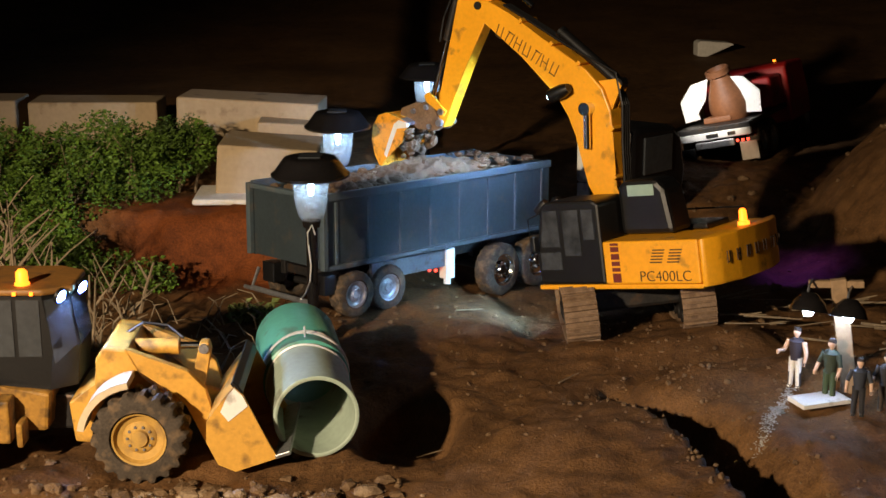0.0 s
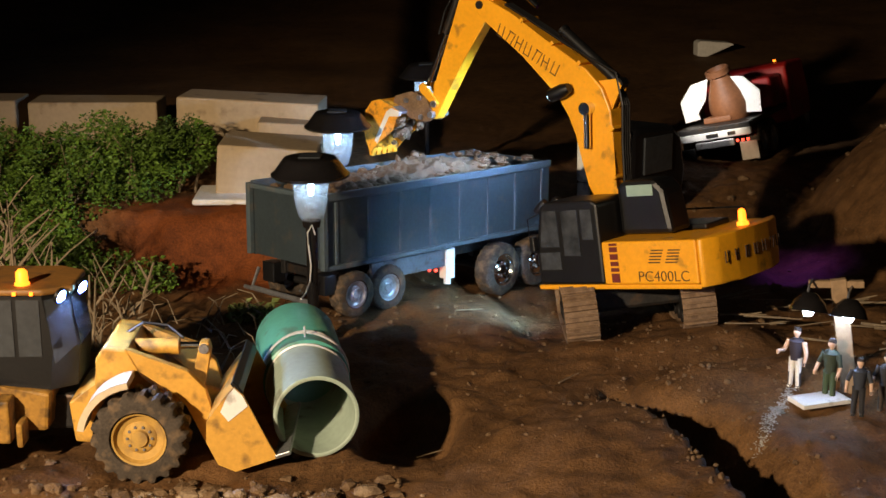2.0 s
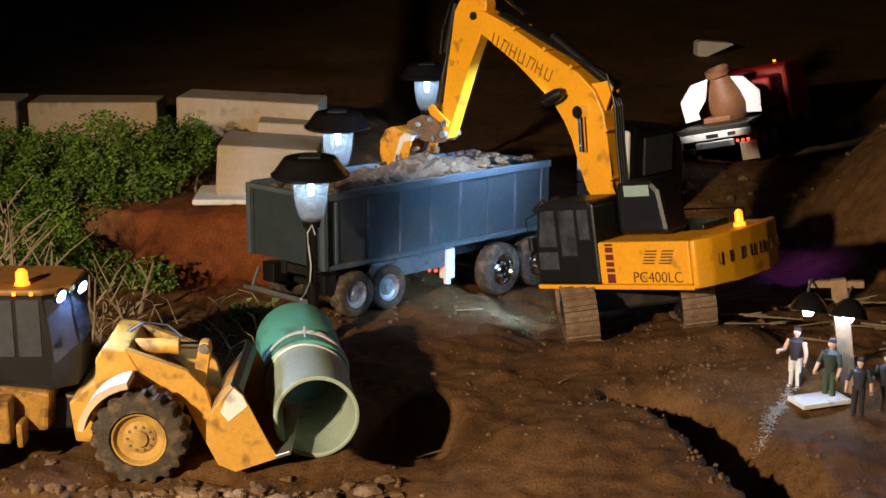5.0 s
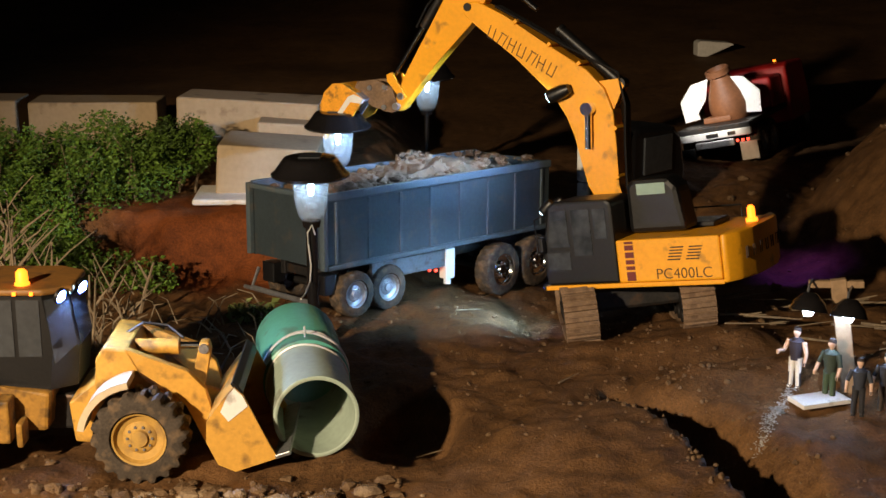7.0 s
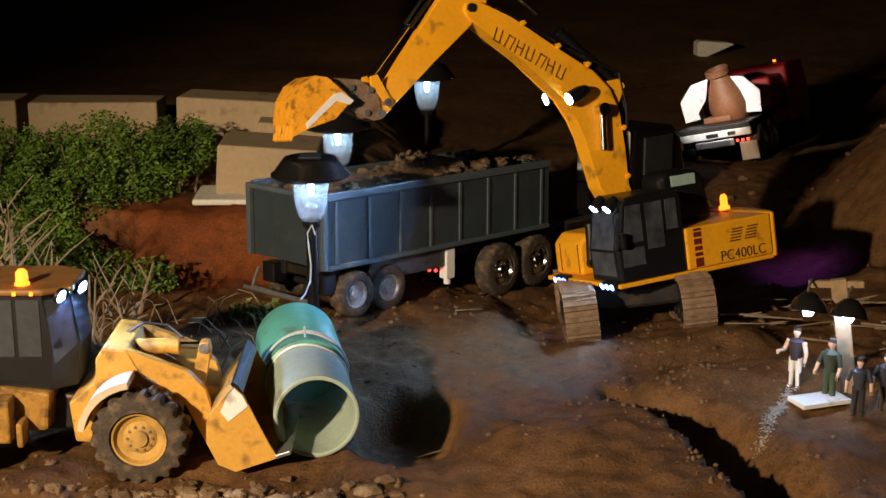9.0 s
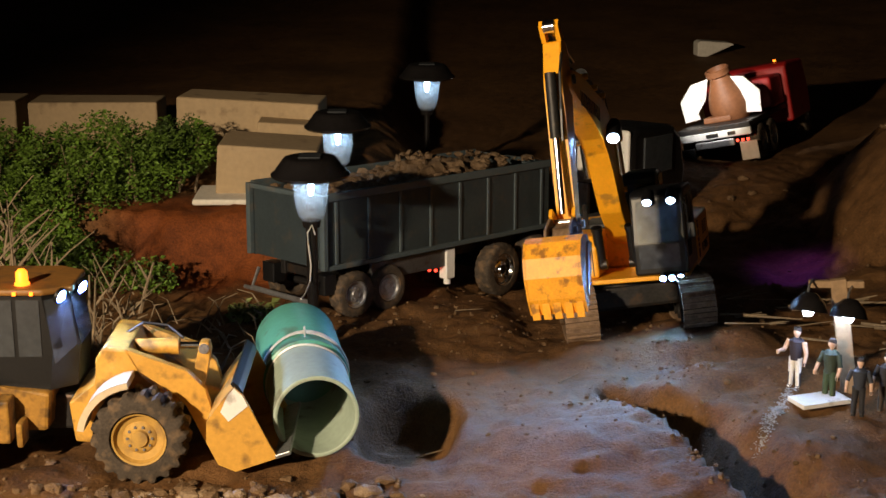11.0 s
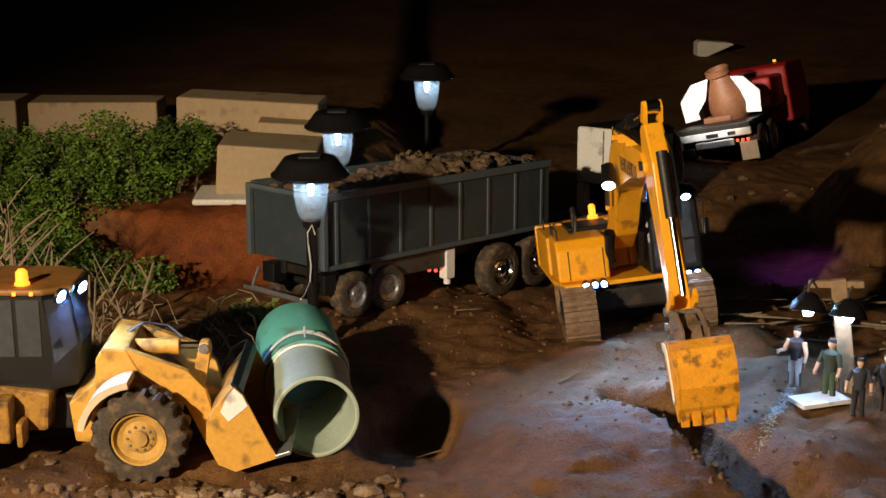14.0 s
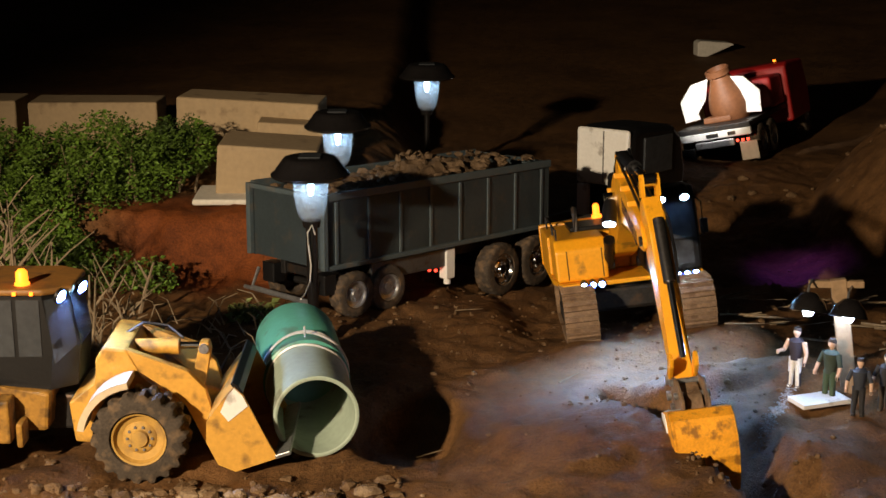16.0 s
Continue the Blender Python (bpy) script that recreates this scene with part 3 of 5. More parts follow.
def boom_part():
    top = [(-0.014, 0.008), (0.05, 0.004), (0.094, 0.018), (0.145, 0.058), (0.188, 0.087), (0.225, 0.098), (0.265, 0.094), (0.352, 0.063), (0.42, 0.041), (0.470, 0.018), (0.484, 0.0)]
    bot = [(-0.014, -0.010), (0.06, -0.030), (0.125, -0.022), (0.16, -0.006), (0.20, 0.012), (0.23, 0.023), (0.268, 0.027), (0.358, 0.012), (0.445, -0.009), (0.468, -0.014), (0.480, -0.010)]
    bm = B()
    sweep_profile(bm, top, bot, 0.0175)
    ob = part("boom", bm, YELLOW, excavator, "bent yellow boom with hand-painted letters")
    slope = math.atan2(-0.0325, 0.085)
    for side in (1, -1):
        for k in range(7):
            m = Matrix.Translation((0.303 + 0.0185 * k, side * 0.0177, 0.048 - 0.0070 * k)) @ ry(slope)
            painted_mark(ob, m, 0.0205, k)
    for side in (-1, 1):
        tilt, yaw = (72, 4) if side > 0 else (65, -24)
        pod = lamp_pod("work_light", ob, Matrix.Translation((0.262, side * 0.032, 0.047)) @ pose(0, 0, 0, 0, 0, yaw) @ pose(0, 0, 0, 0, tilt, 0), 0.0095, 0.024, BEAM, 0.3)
        bm = B()
        box(bm, -0.012, -0.004, -0.006, 0.006, -0.005, 0.005, 0.001)
        part("bracket", bm, BLACK, pod)
    for u, v in ((0.4739, 0.0), (0.2154, 0.0605)):
        bm = B()
        rod(bm, (u, -0.021, v), (u, 0.021, v), 0.0065, seg=18)
        part("pin", bm, DARK, ob)
    # hoses along the back
    for k, dy in enumerate((-0.009, -0.003, 0.003, 0.009)):
        bm = B()
        tube(bm, [(0.03, dy, 0.012), (0.085, dy, 0.026), (0.14, dy, 0.068), (0.185, dy, 0.106), (0.23, dy, 0.120 + 0.003 * k), (0.32, dy, 0.086), (0.39, dy, 0.058), (0.445, dy, 0.035)], 0.0022, 6)
        part("hose", bm, BLACK, ob)
    for u, v in ((0.105, 0.026), (0.165, 0.072), (0.28, 0.090), (0.335, 0.070), (0.40, 0.048)):
        bm = B()
        box(bm, u - 0.003, u + 0.003, -0.0225, 0.0225, v - 0.002, v + 0.0055, 0.001)
        part("clamp", bm, YELLOW, ob)
    # stick cylinder on the back: barrel lug
    bm = B()
    for y in (-0.008, 0.008):
        prism(bm, [(0.19, 0.086), (0.24, 0.096), (0.222, 0.124), (0.208, 0.124)], y - 0.002, y + 0.002)
    part("lug", bm, YELLOW, ob)
    return ob


def stick_part():
    top = [(-0.052, 0.010), (-0.046, 0.034), (0.010, 0.047), (0.10, 0.032), (0.17, 0.021), (0.207, 0.012), (0.223, 0.004)]
    bot = [(-0.050, -0.002), (-0.025, -0.016), (0.02, -0.020), (0.10, -0.012), (0.17, -0.009), (0.207, -0.009), (0.221, -0.006)]
    bm = B()
    sweep_profile(bm, top, bot, 0.0125)
    ob = part("stick", bm, YELLOW, excavator, "tapered yellow dipper stick")
    for y in (-1, 1):
        bm = B()
        prism(bm, [(-0.055, 0.015), (-0.045, 0.034), (-0.062, 0.050), (-0.072, 0.046)], y * 0.010 - 0.003, y * 0.010 + 0.003)
        part("lug", bm, YELLOW, ob)
    for u, v, w in ((STICK, 0, 0.022), (0.195, 0.004, 0.021), (0, 0, 0.0195)):
        bm = B()
        rod(bm, (u, -w, v), (u, w, v), 0.0058, seg=16)
        part("pin", bm, STEEL, ob)
    # bucket cylinder lying on the stick
    bm = B()
    rod(bm, (0.0, 0, 0.058), (0.085, 0, 0.050), 0.0075, seg=18)
    part("cylinder_barrel", bm, DARK, ob, "", True)
    bm = B()
    rod(bm, (0.085, 0, 0.050), (0.184, 0, 0.042), 0.0042, seg=14)
    part("cylinder_rod", bm, CHROME, ob, "bright chrome rod", True)
    bm = B()
    tube(bm, [(-0.03, 0.012, 0.035), (0.0, 0.013, 0.058), (0.05, 0.012, 0.062), (0.09, 0.010, 0.056)], 0.002, 6)
    part("hose", bm, BLACK, ob)
    # rocker links
    for y in (-0.0152, 0.0152):
        bm = B()
        prism(bm, [(0.190, -0.004), (0.200, -0.002), (0.194, 0.040), (0.186, 0.048), (0.176, 0.042)], y - 0.0025, y + 0.0025, 0.0008)
        part("rocker_link", bm, YELLOW, ob)
    return ob


def bucket_part():
    """Pin at the origin, teeth at +x, back of the shell at +z."""
    half = 0.0345
    back = [(0.042, 0.0245), (0.052, 0.036), (0.074, 0.058), (0.092, 0.062), (0.112, 0.053), (0.127, 0.034), (0.134, 0.008), (0.134, -0.014)]
    inner = [(0.046, 0.022), (0.056, 0.033), (0.076, 0.054), (0.092, 0.058), (0.110, 0.050), (0.123, 0.032), (0.130, 0.008), (0.131, -0.012)]
    bm = B()
    prism(bm, back + inner[::-1], -half, half)
    ob = part("bucket", bm, WORN, excavator, "worn yellow digging bucket with soil stains")
    for s in (-1, 1):
        y = s * half
        bm = B()
        prism(bm, back + [(0.110, -0.006), (0.070, 0.002)], y - 0.0012 * s, y + 0.0022 * s)
        part("side_plate", bm, WORN, ob)
        bm = B()
        prism(bm, [(0.040, 0.023), (0.047, 0.018), (0.066, 0.026), (0.092, 0.008), (0.112, -0.006), (0.114, 0.001), (0.094, 0.016), (0.068, 0.035), (0.056, 0.036)], y - 0.0034, y + 0.0034, 0.0006)
        part("side_cutter", bm, WHITE, ob, "scraped bright edge of the bucket side")
        bm = B()
        y0, y1 = (0.011, half + 0.001) if s > 0 else (-half - 0.001, -0.011)
        prism(bm, [(0.040, 0.0235), (0.045, 0.0205), (0.056, 0.0330), (0.0515, 0.0375)], y0, y1, 0.0005)
        part("wear_plate", bm, STEEL, ob, "bare steel top plate")
        bm = B()
        prism(bm, [(-0.008, -0.007), (0.006, -0.008), (0.040, 0.010), (0.066, 0.046), (0.056, 0.056), (0.020, 0.050), (-0.006, 0.030)], s * 0.0152 - 0.002, s * 0.0152 + 0.002, 0.001)
        part("ear", bm, TRACK, ob, "mud-caked bucket ear")
    for k in range(5):
        y = -half + 0.006 + k * (2 * half - 0.012) / 4
        bm = B()
        prism(bm, [(0.134, 0.002), (0.129, -0.008), (0.136, -0.020), (0.140, -0.017)], y - 0.005, y + 0.005, 0.0006)
        part("tooth", bm, WORN, ob)
    bm = B()
    prism(bm, [(0.006, -0.002), (0.020, -0.004), (0.050, 0.016), (0.058, 0.040), (0.040, 0.046), (0.012, 0.038)], -0.0105, 0.0105, 0.0015)
    part("ear_block", bm, TRACK, ob, "mud-caked quick coupler")
    for u, v in ((0.0, 0.0), (0.022, 0.004), (0.012, 0.034), (0.040, 0.040)):
        bm = B()
        rod(bm, (u, -0.0215, v), (u, 0.0215, v), 0.0042, seg=14)
        part("ear_pin", bm, STEEL, ob, "bright steel pin")
    shrink = Matrix.Diagonal((1.03, 1, 1.05, 1))
    for o in (ob, *ob.children):
        o.data.transform(shrink)
        if not o.name.startswith("ear_pin"):
            o.data.transform(Matrix.Translation((0.006, 0, 0)))
    return ob


BOOM_PART, STICK_PART, BUCKET_PART = boom_part(), stick_part(), bucket_part()


def cylinder_pair(name, length, rb, rr):
    """A barrel and a rod, both along +x from their own pins."""
    bm = B()
    rod(bm, (0, 0, 0), (length, 0, 0), rb, seg=18)
    rod(bm, (0, -rb * 1.1, 0), (0, rb * 1.1, 0), rb * 1.05, seg=14)
    rod(bm, (length - 0.006, 0, 0), (length, 0, 0), rb * 1.18, seg=18)
    barrel = part(name + "_barrel", bm, BLACK, excavator, "black hydraulic cylinder barrel", True)
    bm = B()
    rod(bm, (0, 0, 0), (length, 0, 0), rr, seg=14)
    rod(bm, (0, -rr * 1.5, 0), (0, rr * 1.5, 0), rr * 1.8, seg=14)
    shaft = part(name + "_rod", bm, CHROME, excavator, "chrome hydraulic rod", True)
    return barrel, shaft


LIFT = [(cylinder_pair("boom_cylinder", 0.062, 0.0078, 0.0056), y) for y in (-0.026, 0.026)]
CROWD = cylinder_pair("stick_cylinder", 0.135, 0.0085, 0.005)


# ---- dump trailer and its tractor ----
HITCH = Matrix.Translation((-0.1798, 2.209, 0.0872)) @ rz(0.7771) @ Matrix.Rotation(0.034, 4, "Y") @ Matrix.Rotation(-0.0321, 4, "X")


def tipper_trailer():
    t = empty("tipper_trailer", HITCH, "slate-grey ribbed tipper trailer heaped with soil", "trailer")
    L, W, H = 0.516, 0.184, 0.117
    def wall(name, pts, label=""):
        bm = B()
        v = [bm.verts.new(p) for p in pts]
        bm.faces.new(v)
        r = bmesh.ops.solidify(bm, geom=bm.faces[:], thickness=0.004)
        return part(name, bm, TRAILER, t, label)
    near = wall("side_wall", [(0, 0, 0), (L, 0, 0), (L, 0, H), (0, 0, H)])
    far = wall("side_wall", [(0, W, 0), (0, W, H), (L, W, H), (L, W, 0)])
    wall("headboard", [(L, 0, 0), (L, W, 0), (L, W, H), (L, 0, H)])
    gate = wall("tailgate", [(0, W, 0), (0, 0, 0), (0, 0, H), (0, W, H)])
    wall("bed_floor", [(0, 0, 0), (L, 0, 0), (L, W, 0), (0, W, 0)])
    for owner, y in ((near, -0.0005), (far, W + 0.0005)):
        for k in range(8):
            x = 0.02 + k * (L - 0.04) / 7
            bm = B()
            box(bm, x - 0.0030, x + 0.0030, y - 0.0018, y + 0.0018, 0.006, H - 0.012, 0.0008)
            part("rib", bm, TRAILER, owner)
        bm = B()
        box(bm, -0.002, L + 0.002, y - 0.0032, y + 0.0032, H - 0.010, H + 0.003, 0.0015)
        part("top_rail", bm, TRAILER, owner)
        bm = B()
        box(bm, 0, L, y - 0.004, y + 0.004, -0.002, 0.006, 0.0015)
        part("bottom_rail", bm, TRAILER, owner)
    bm = B()
    box(bm, -0.010, -0.001, -0.006, 0.004, 0.0, H, 0.001)
    box(bm, -0.010, -0.001, W - 0.004, W + 0.006, 0.0, H, 0.001)
    box(bm, -0.008, -0.001, 0, W, H - 0.008, H, 0.001)
    part("gate_frame", bm, TRAILER, gate)
    # chassis
    bm = B()
    for y in (0.045, 0.135):
        box(bm, 0.02, L - 0.02, y - 0.006, y + 0.006, -0.030, -0.004, 0.0015)
    for x in (0.03, 0.15, 0.30, 0.44):
        box(bm, x - 0.006, x + 0.006, 0.045, 0.135, -0.026, -0.012)
    part("chassis", bm, DARK, t)
    bm = B()
    box(bm, 0.10, 0.275, 0.008, 0.014, -0.036, -0.006, 0.001)
    part("side_guard", bm, DULL, t, "dull steel side guard")
    bm = B()
    box(bm, 0.265, 0.285, 0.004, 0.022, -0.058, -0.006, 0.0015)
    rod(bm, (0.275, 0.013, -0.058), (0.275, 0.013, -0.068), 0.006)
    part("landing_leg", bm, WHITE, t, "white landing leg")
    bm = B()
    for x, y in ((0.255, 0.02), (0.25, 0.03)):
        box(bm, x - 0.0025, x + 0.0025, y - 0.002, y + 0.002, -0.046, -0.041, 0.0008)
    part("red_light", bm, TAIL, t, "small glowing red lights")
    # rear bumper
    bm = B()
    tube(bm, [(-0.005, 0.02, -0.02), (-0.02, 0.02, -0.05), (-0.02, 0.165, -0.05), (-0.005, 0.165, -0.02)], 0.003)
    tube(bm, [(-0.02, 0.0, -0.053), (-0.02, W, -0.053)], 0.0035)
    part("rear_bumper", bm, STEEL, t, "tubular steel rear bumper", True)
    for y0, y1 in ((0.012, 0.04), (0.14, 0.17)):
        bm = B()
        box(bm, 0.005, 0.03, y0, y1, -0.045, -0.012, 0.002)
        part("mudguard", bm, BLACK, t)
    for x in (0.062, 0.132):
        for y, out in ((0.014, -1), (0.17, 1)):
            wheel(t, (x, y, -0.049), 0.038, 0.028, out, STEEL, 24, 0.0006)
        bm = B()
        rod(bm, (x, 0.014, -0.049), (x, 0.17, -0.049), 0.006)
        part("axle", bm, DARK, t)
    return t


trailer = tipper_trailer()


def trailer_load():
    rng = random.Random(8)
    bm = B()
    nx, ny, L, W = 60, 22, 0.500, 0.168
    grid = []
    for i in range(nx):
        row = []
        for j in range(ny):
            x, y = 0.008 + L * i / (nx - 1), 0.008 + W * j / (ny - 1)
            e = min(1, min(j, ny - 1 - j) / 5) * min(1, min(i, nx - 1 - i) / 6)
            hump = 0.024 * math.exp(-((x - 0.31) / 0.11) ** 2) + 0.014 * math.exp(-((x - 0.10) / 0.07) ** 2) + 0.010
            z = 0.096 + e * hump + 0.009 * noise.noise((x * 40, y * 40, 1)) + 0.006 * noise.noise((x * 110, y * 110, 2))
            row.append(bm.verts.new((x, y, z)))
        grid.append(row)
    for i in range(nx - 1):
        for j in range(ny - 1):
            bm.faces.new((grid[i][j], grid[i + 1][j], grid[i + 1][j + 1], grid[i][j + 1]))
    for k in range(300):
        x = rng.uniform(0.02, 0.24) if k < 170 else rng.uniform(0.25, 0.5)
        y = rng.uniform(0.015, 0.165)
        r = (0.003 + 0.0105 * rng.random() ** 2) if k < 170 else 0.002 + 0.011 * rng.random() ** 2
        lump(bm, (x, y, 0.106 + 0.008 * rng.random() + (0.003 if k < 170 else 0.010)), r, rng)
    tagged(part("soil_load", bm, LOAD, None, at=HITCH), "heaped brown soil load in the trailer", "soil", kind="stuff")


trailer_load()


def tractor():
    t = empty("tractor_truck", HITCH @ Matrix.Translation((0.345, 0.085, 0)) @ rz(radians(5)) @ Matrix.Translation((0.036, -0.085, -0.004)), "white and black tractor truck coupled to the trailer", "truck")
    bm = B()
    for y in (0.06, 0.12):
        box(bm, 0.0, 0.62, y - 0.006, y + 0.006, -0.04, -0.02, 0.001)
    part("chassis", bm, DARK, t)
    bm = B()
    box(bm, 0.0, 0.14, 0.05, 0.13, -0.019, -0.008, 0.002)
    part("fifth_wheel", bm, DARK, t)
    for x in (0.006, 0.106, 0.52):
        for y, out in ((0.005, -1), (0.175, 1)):
            wheel(t, (x, y, -0.056), 0.047, 0.032, out, CHROME, 24, 0.0008)
        bm = B()
        rod(bm, (x, 0.01, -0.056), (x, 0.17, -0.056), 0.006)
        part("axle", bm, DARK, t)
    bm = B()
    prism(bm, [(0.41, -0.03), (0.60, -0.03), (0.61, 0.05), (0.595, 0.115), (0.56, 0.146), (0.43, 0.150), (0.41, 0.136)], -0.004, 0.122, 0.012)
    cab = part("cab", bm, BLACK, t, "black cab with white rear wall")
    bm = B()
    box(bm, 0.400, 0.4095, -0.002, 0.120, 0.036, 0.146, 0.006)
    part("rear_wall", bm, WHITE, cab, "white cab rear wall")
    for y in (0.055,):
        bm = B()
        box(bm, 0.3975, 0.3998, y - 0.001, y + 0.001, 0.040, 0.142)
        part("seam", bm, STEEL, cab)
    bm = B()
    box(bm, 0.40, 0.4095, 0.090, 0.118, -0.03, 0.034, 0.003)
    part("rear_panel", bm, WHITE, cab)
    bm = B()
    box(bm, 0.45, 0.55, -0.008, -0.003, 0.055, 0.128, 0.001)
    part("side_window", bm, WINDOW, cab)
    bm = B()
    box(bm, 0.20, 0.34, 0.0, 0.03, -0.045, -0.005, 0.006)
    part("fuel_tank", bm, DARK, t)


tractor()


# ---- wheel loader ----
def wheel_loader():
    x0, y0 = -0.355, 1.711
    t = empty("wheel_loader", pose(x0, y0, gz(x0, 1.61) - 0.002, 0, 0, 1), "yellow model wheel loader with lit cab lamps", "loader")
    r, w = 0.0555, 0.042
    for x in (0.0, -0.235):
        for y, out in ((-0.086, -1), (0.086, 1)):
            wheel(t, (x, y, r), r, w, out, RIM, 18, 0.0035, 10)
        bm = B()
        rod(bm, (x, -0.08, r), (x, 0.08, r), 0.012)
        part("axle", bm, DARK, t)
    # front frame and lift tower
    bm = B()
    prism(bm, [(-0.085, 0.035), (-0.01, 0.03), (0.035, 0.06), (0.035, 0.09), (-0.005, 0.115), (-0.018, 0.150), (-0.046, 0.153), (-0.056, 0.138), (-0.055, 0.105), (-0.09, 0.085)], -0.058, 0.058, 0.003)
    part("front_frame", bm, CREAM, t, "yellow front frame with lift tower")
    for s in (-1, 1):
        bm = B()
        pts = [(0.072 * math.cos(a), 0.0555 + 0.072 * math.sin(a)) for a in [radians(q) for q in range(98, 172, 8)]]
        pin = [(0.064 * math.cos(a), 0.0555 + 0.064 * math.sin(a)) for a in [radians(q) for q in range(98, 172, 8)]]
        prism(bm, pts + pin[::-1], s * 0.085 - 0.022, s * 0.085 + 0.022)
        part("fender", bm, mat("pale_fender_paint", (0.62, 0.50, 0.34), 0.5, 0, 0.1, 40, 0.1, 0.2) if s < 0 else CREAM, t, "pale dusty fender")
        # lift arm
        bm = B()
        prism(bm, [(-0.035, 0.146), (-0.022, 0.132), (0.018, 0.108), (0.050, 0.080), (0.068, 0.035), (0.078, 0.024), (0.086, 0.030), (0.082, 0.06), (0.072, 0.100), (0.052, 0.122), (0.015, 0.136), (-0.02, 0.150)], s * 0.050 - 0.006, s * 0.050 + 0.006, 0.0015)
        part("lift_arm", bm, CREAM, t, "curved yellow lift arm")
    # tilt cylinder and bell crank
    bm = B()
    rod(bm, (-0.028, -0.008, 0.138), (0.034, -0.008, 0.139), 0.0095, seg=20)
    rod(bm, (0.026, -0.008, 0.139), (0.036, -0.008, 0.139), 0.0108, seg=20)
    part("tilt_cylinder", bm, CREAM, t, "cream hydraulic barrel", True)
    bm = B()
    rod(bm, (0.034, -0.008, 0.139), (0.068, -0.008, 0.139), 0.0045)
    part("tilt_rod", bm, CHROME, t, "", True)
    bm = B()
    prism(bm, [(0.062, 0.146), (0.073, 0.146), (0.075, 0.135), (0.068, 0.100), (0.060, 0.078), (0.050, 0.082), (0.053, 0.108)], -0.02, -0.002, 0.002)
    crank = part("bell_crank", bm, CREAM, t)
    bm = B()
    rod(bm, (0.067, -0.024, 0.139), (0.067, 0.002, 0.139), 0.006)
    part("pin", bm, STEEL, crank)
    bm = B()
    prism(bm, [(0.066, 0.088), (0.088, 0.082), (0.088, 0.074), (0.064, 0.080)], -0.016, -0.006, 0.001)
    part("tilt_link", bm, CREAM, t)
    # bucket
    hw, far = 0.098, 0.062
    shell = [(0.112, 0.118), (0.096, 0.100), (0.078, 0.075), (0.077, 0.050), (0.090, 0.022), (0.110, 0.013), (0.160, 0.030)]
    inn = [(0.115, 0.115), (0.100, 0.098), (0.083, 0.075), (0.082, 0.052), (0.094, 0.027), (0.111, 0.018), (0.160, 0.033)]
    bm = B()
    prism(bm, shell + inn[::-1], -hw, far)
    buc = part("bucket", bm, CREAM, t, "wide yellow loader bucket")
    for y in (-hw, far):
        bm = B()
        prism(bm, shell + [(0.150, 0.048), (0.122, 0.108)], y - 0.002, y + 0.002)
        part("side_plate", bm, CREAM, buc)
    bm = B()
    box(bm, 0.0, 0.019, -hw - 0.003, far + 0.003, -0.002, 0.003, 0.001, Matrix.Translation((0.157, 0, 0.0305)) @ ry(radians(18)))
    part("cutting_edge", bm, STEEL, buc, "bare steel cutting edge")
    # Black here paints in the shade on the guard; it isn't its own colour.
    bm = B()
    prism(bm, [(0.110, 0.117), (0.107, 0.121), (0.110, 0.124), (0.117, 0.118), (0.122, 0.110), (0.119, 0.108)], -hw, far, 0.001)
    part("spill_guard", bm, BLACK, buc, "spill guard coloured black for the shade on it")
    bm = B()
    prism(bm, [(0.104, 0.108), (0.112, 0.1172), (0.1215, 0.1075), (0.127, 0.095), (0.104, 0.076), (0.095, 0.088)], -hw - 0.0032, -hw - 0.0018)
    part("scuffed_patch", bm, WHITE, buc, "pale scuffed patch")
    # articulation, rear frame, hood
    bm = B()
    box(bm, -0.135, -0.08, -0.03, 0.03, 0.04, 0.085, 0.004)
    part("articulation_joint", bm, DARK, t)
    bm = B()
    prism(bm, [(-0.34, 0.05), (-0.115, 0.05), (-0.11, 0.098), (-0.18, 0.105), (-0.19, 0.16), (-0.33, 0.155), (-0.345, 0.12)], -0.062, 0.062, 0.005)
    part("rear_body", bm, SHADED_YELLOW, t, "dirty yellow rear engine body with shade painted in")
    for x0, x1, z0, z1 in ((-0.172, -0.152, 0.045, 0.098), (-0.146, -0.138, 0.040, 0.070)):
        bm = B()
        box(bm, x0, x1, -0.090, -0.060, z0, z1, 0.003)
        part("side_box", bm, SHADED_YELLOW, t, "dirty yellow side tank with shade painted in")
    # cab with chamfered front corners
    bm = B()
    plan = [(-0.195, -0.050), (-0.116, -0.050), (-0.088, -0.030), (-0.088, 0.036), (-0.116, 0.056), (-0.195, 0.056)]
    low, mid, high = [], [], []
    for x, y in plan:
        front = x > -0.15
        low.append(bm.verts.new((x + (0.004 if front else 0), y, 0.098)))
        mid.append(bm.verts.new((x + (0.010 if front else 0), y, 0.150)))
        high.append(bm.verts.new((x, y, 0.214)))
    bm.faces.new(low[::-1])
    bm.faces.new(high)
    for a, b in ((low, mid), (mid, high)):
        for k in range(6):
            q = (k + 1) % 6
            bm.faces.new((a[k], a[q], b[q], b[k]))
    cab = part("cab", bm, BLACK, t, "black cab with tinted windows")
    def pane(name, corners, out):
        bm = B()
        vs = [bm.verts.new(Vector(c) + Vector(out) * 0.0012) for c in corners]
        ws = [bm.verts.new(Vector(c) - Vector(out) * 0.0006) for c in corners]
        bm.faces.new(vs)
        bm.faces.new(ws[::-1])
        for k in range(4):
            q = (k + 1) % 4
            bm.faces.new((vs[q], vs[k], ws[k], ws[q]))
        return part(name, bm, WINDOW, cab)
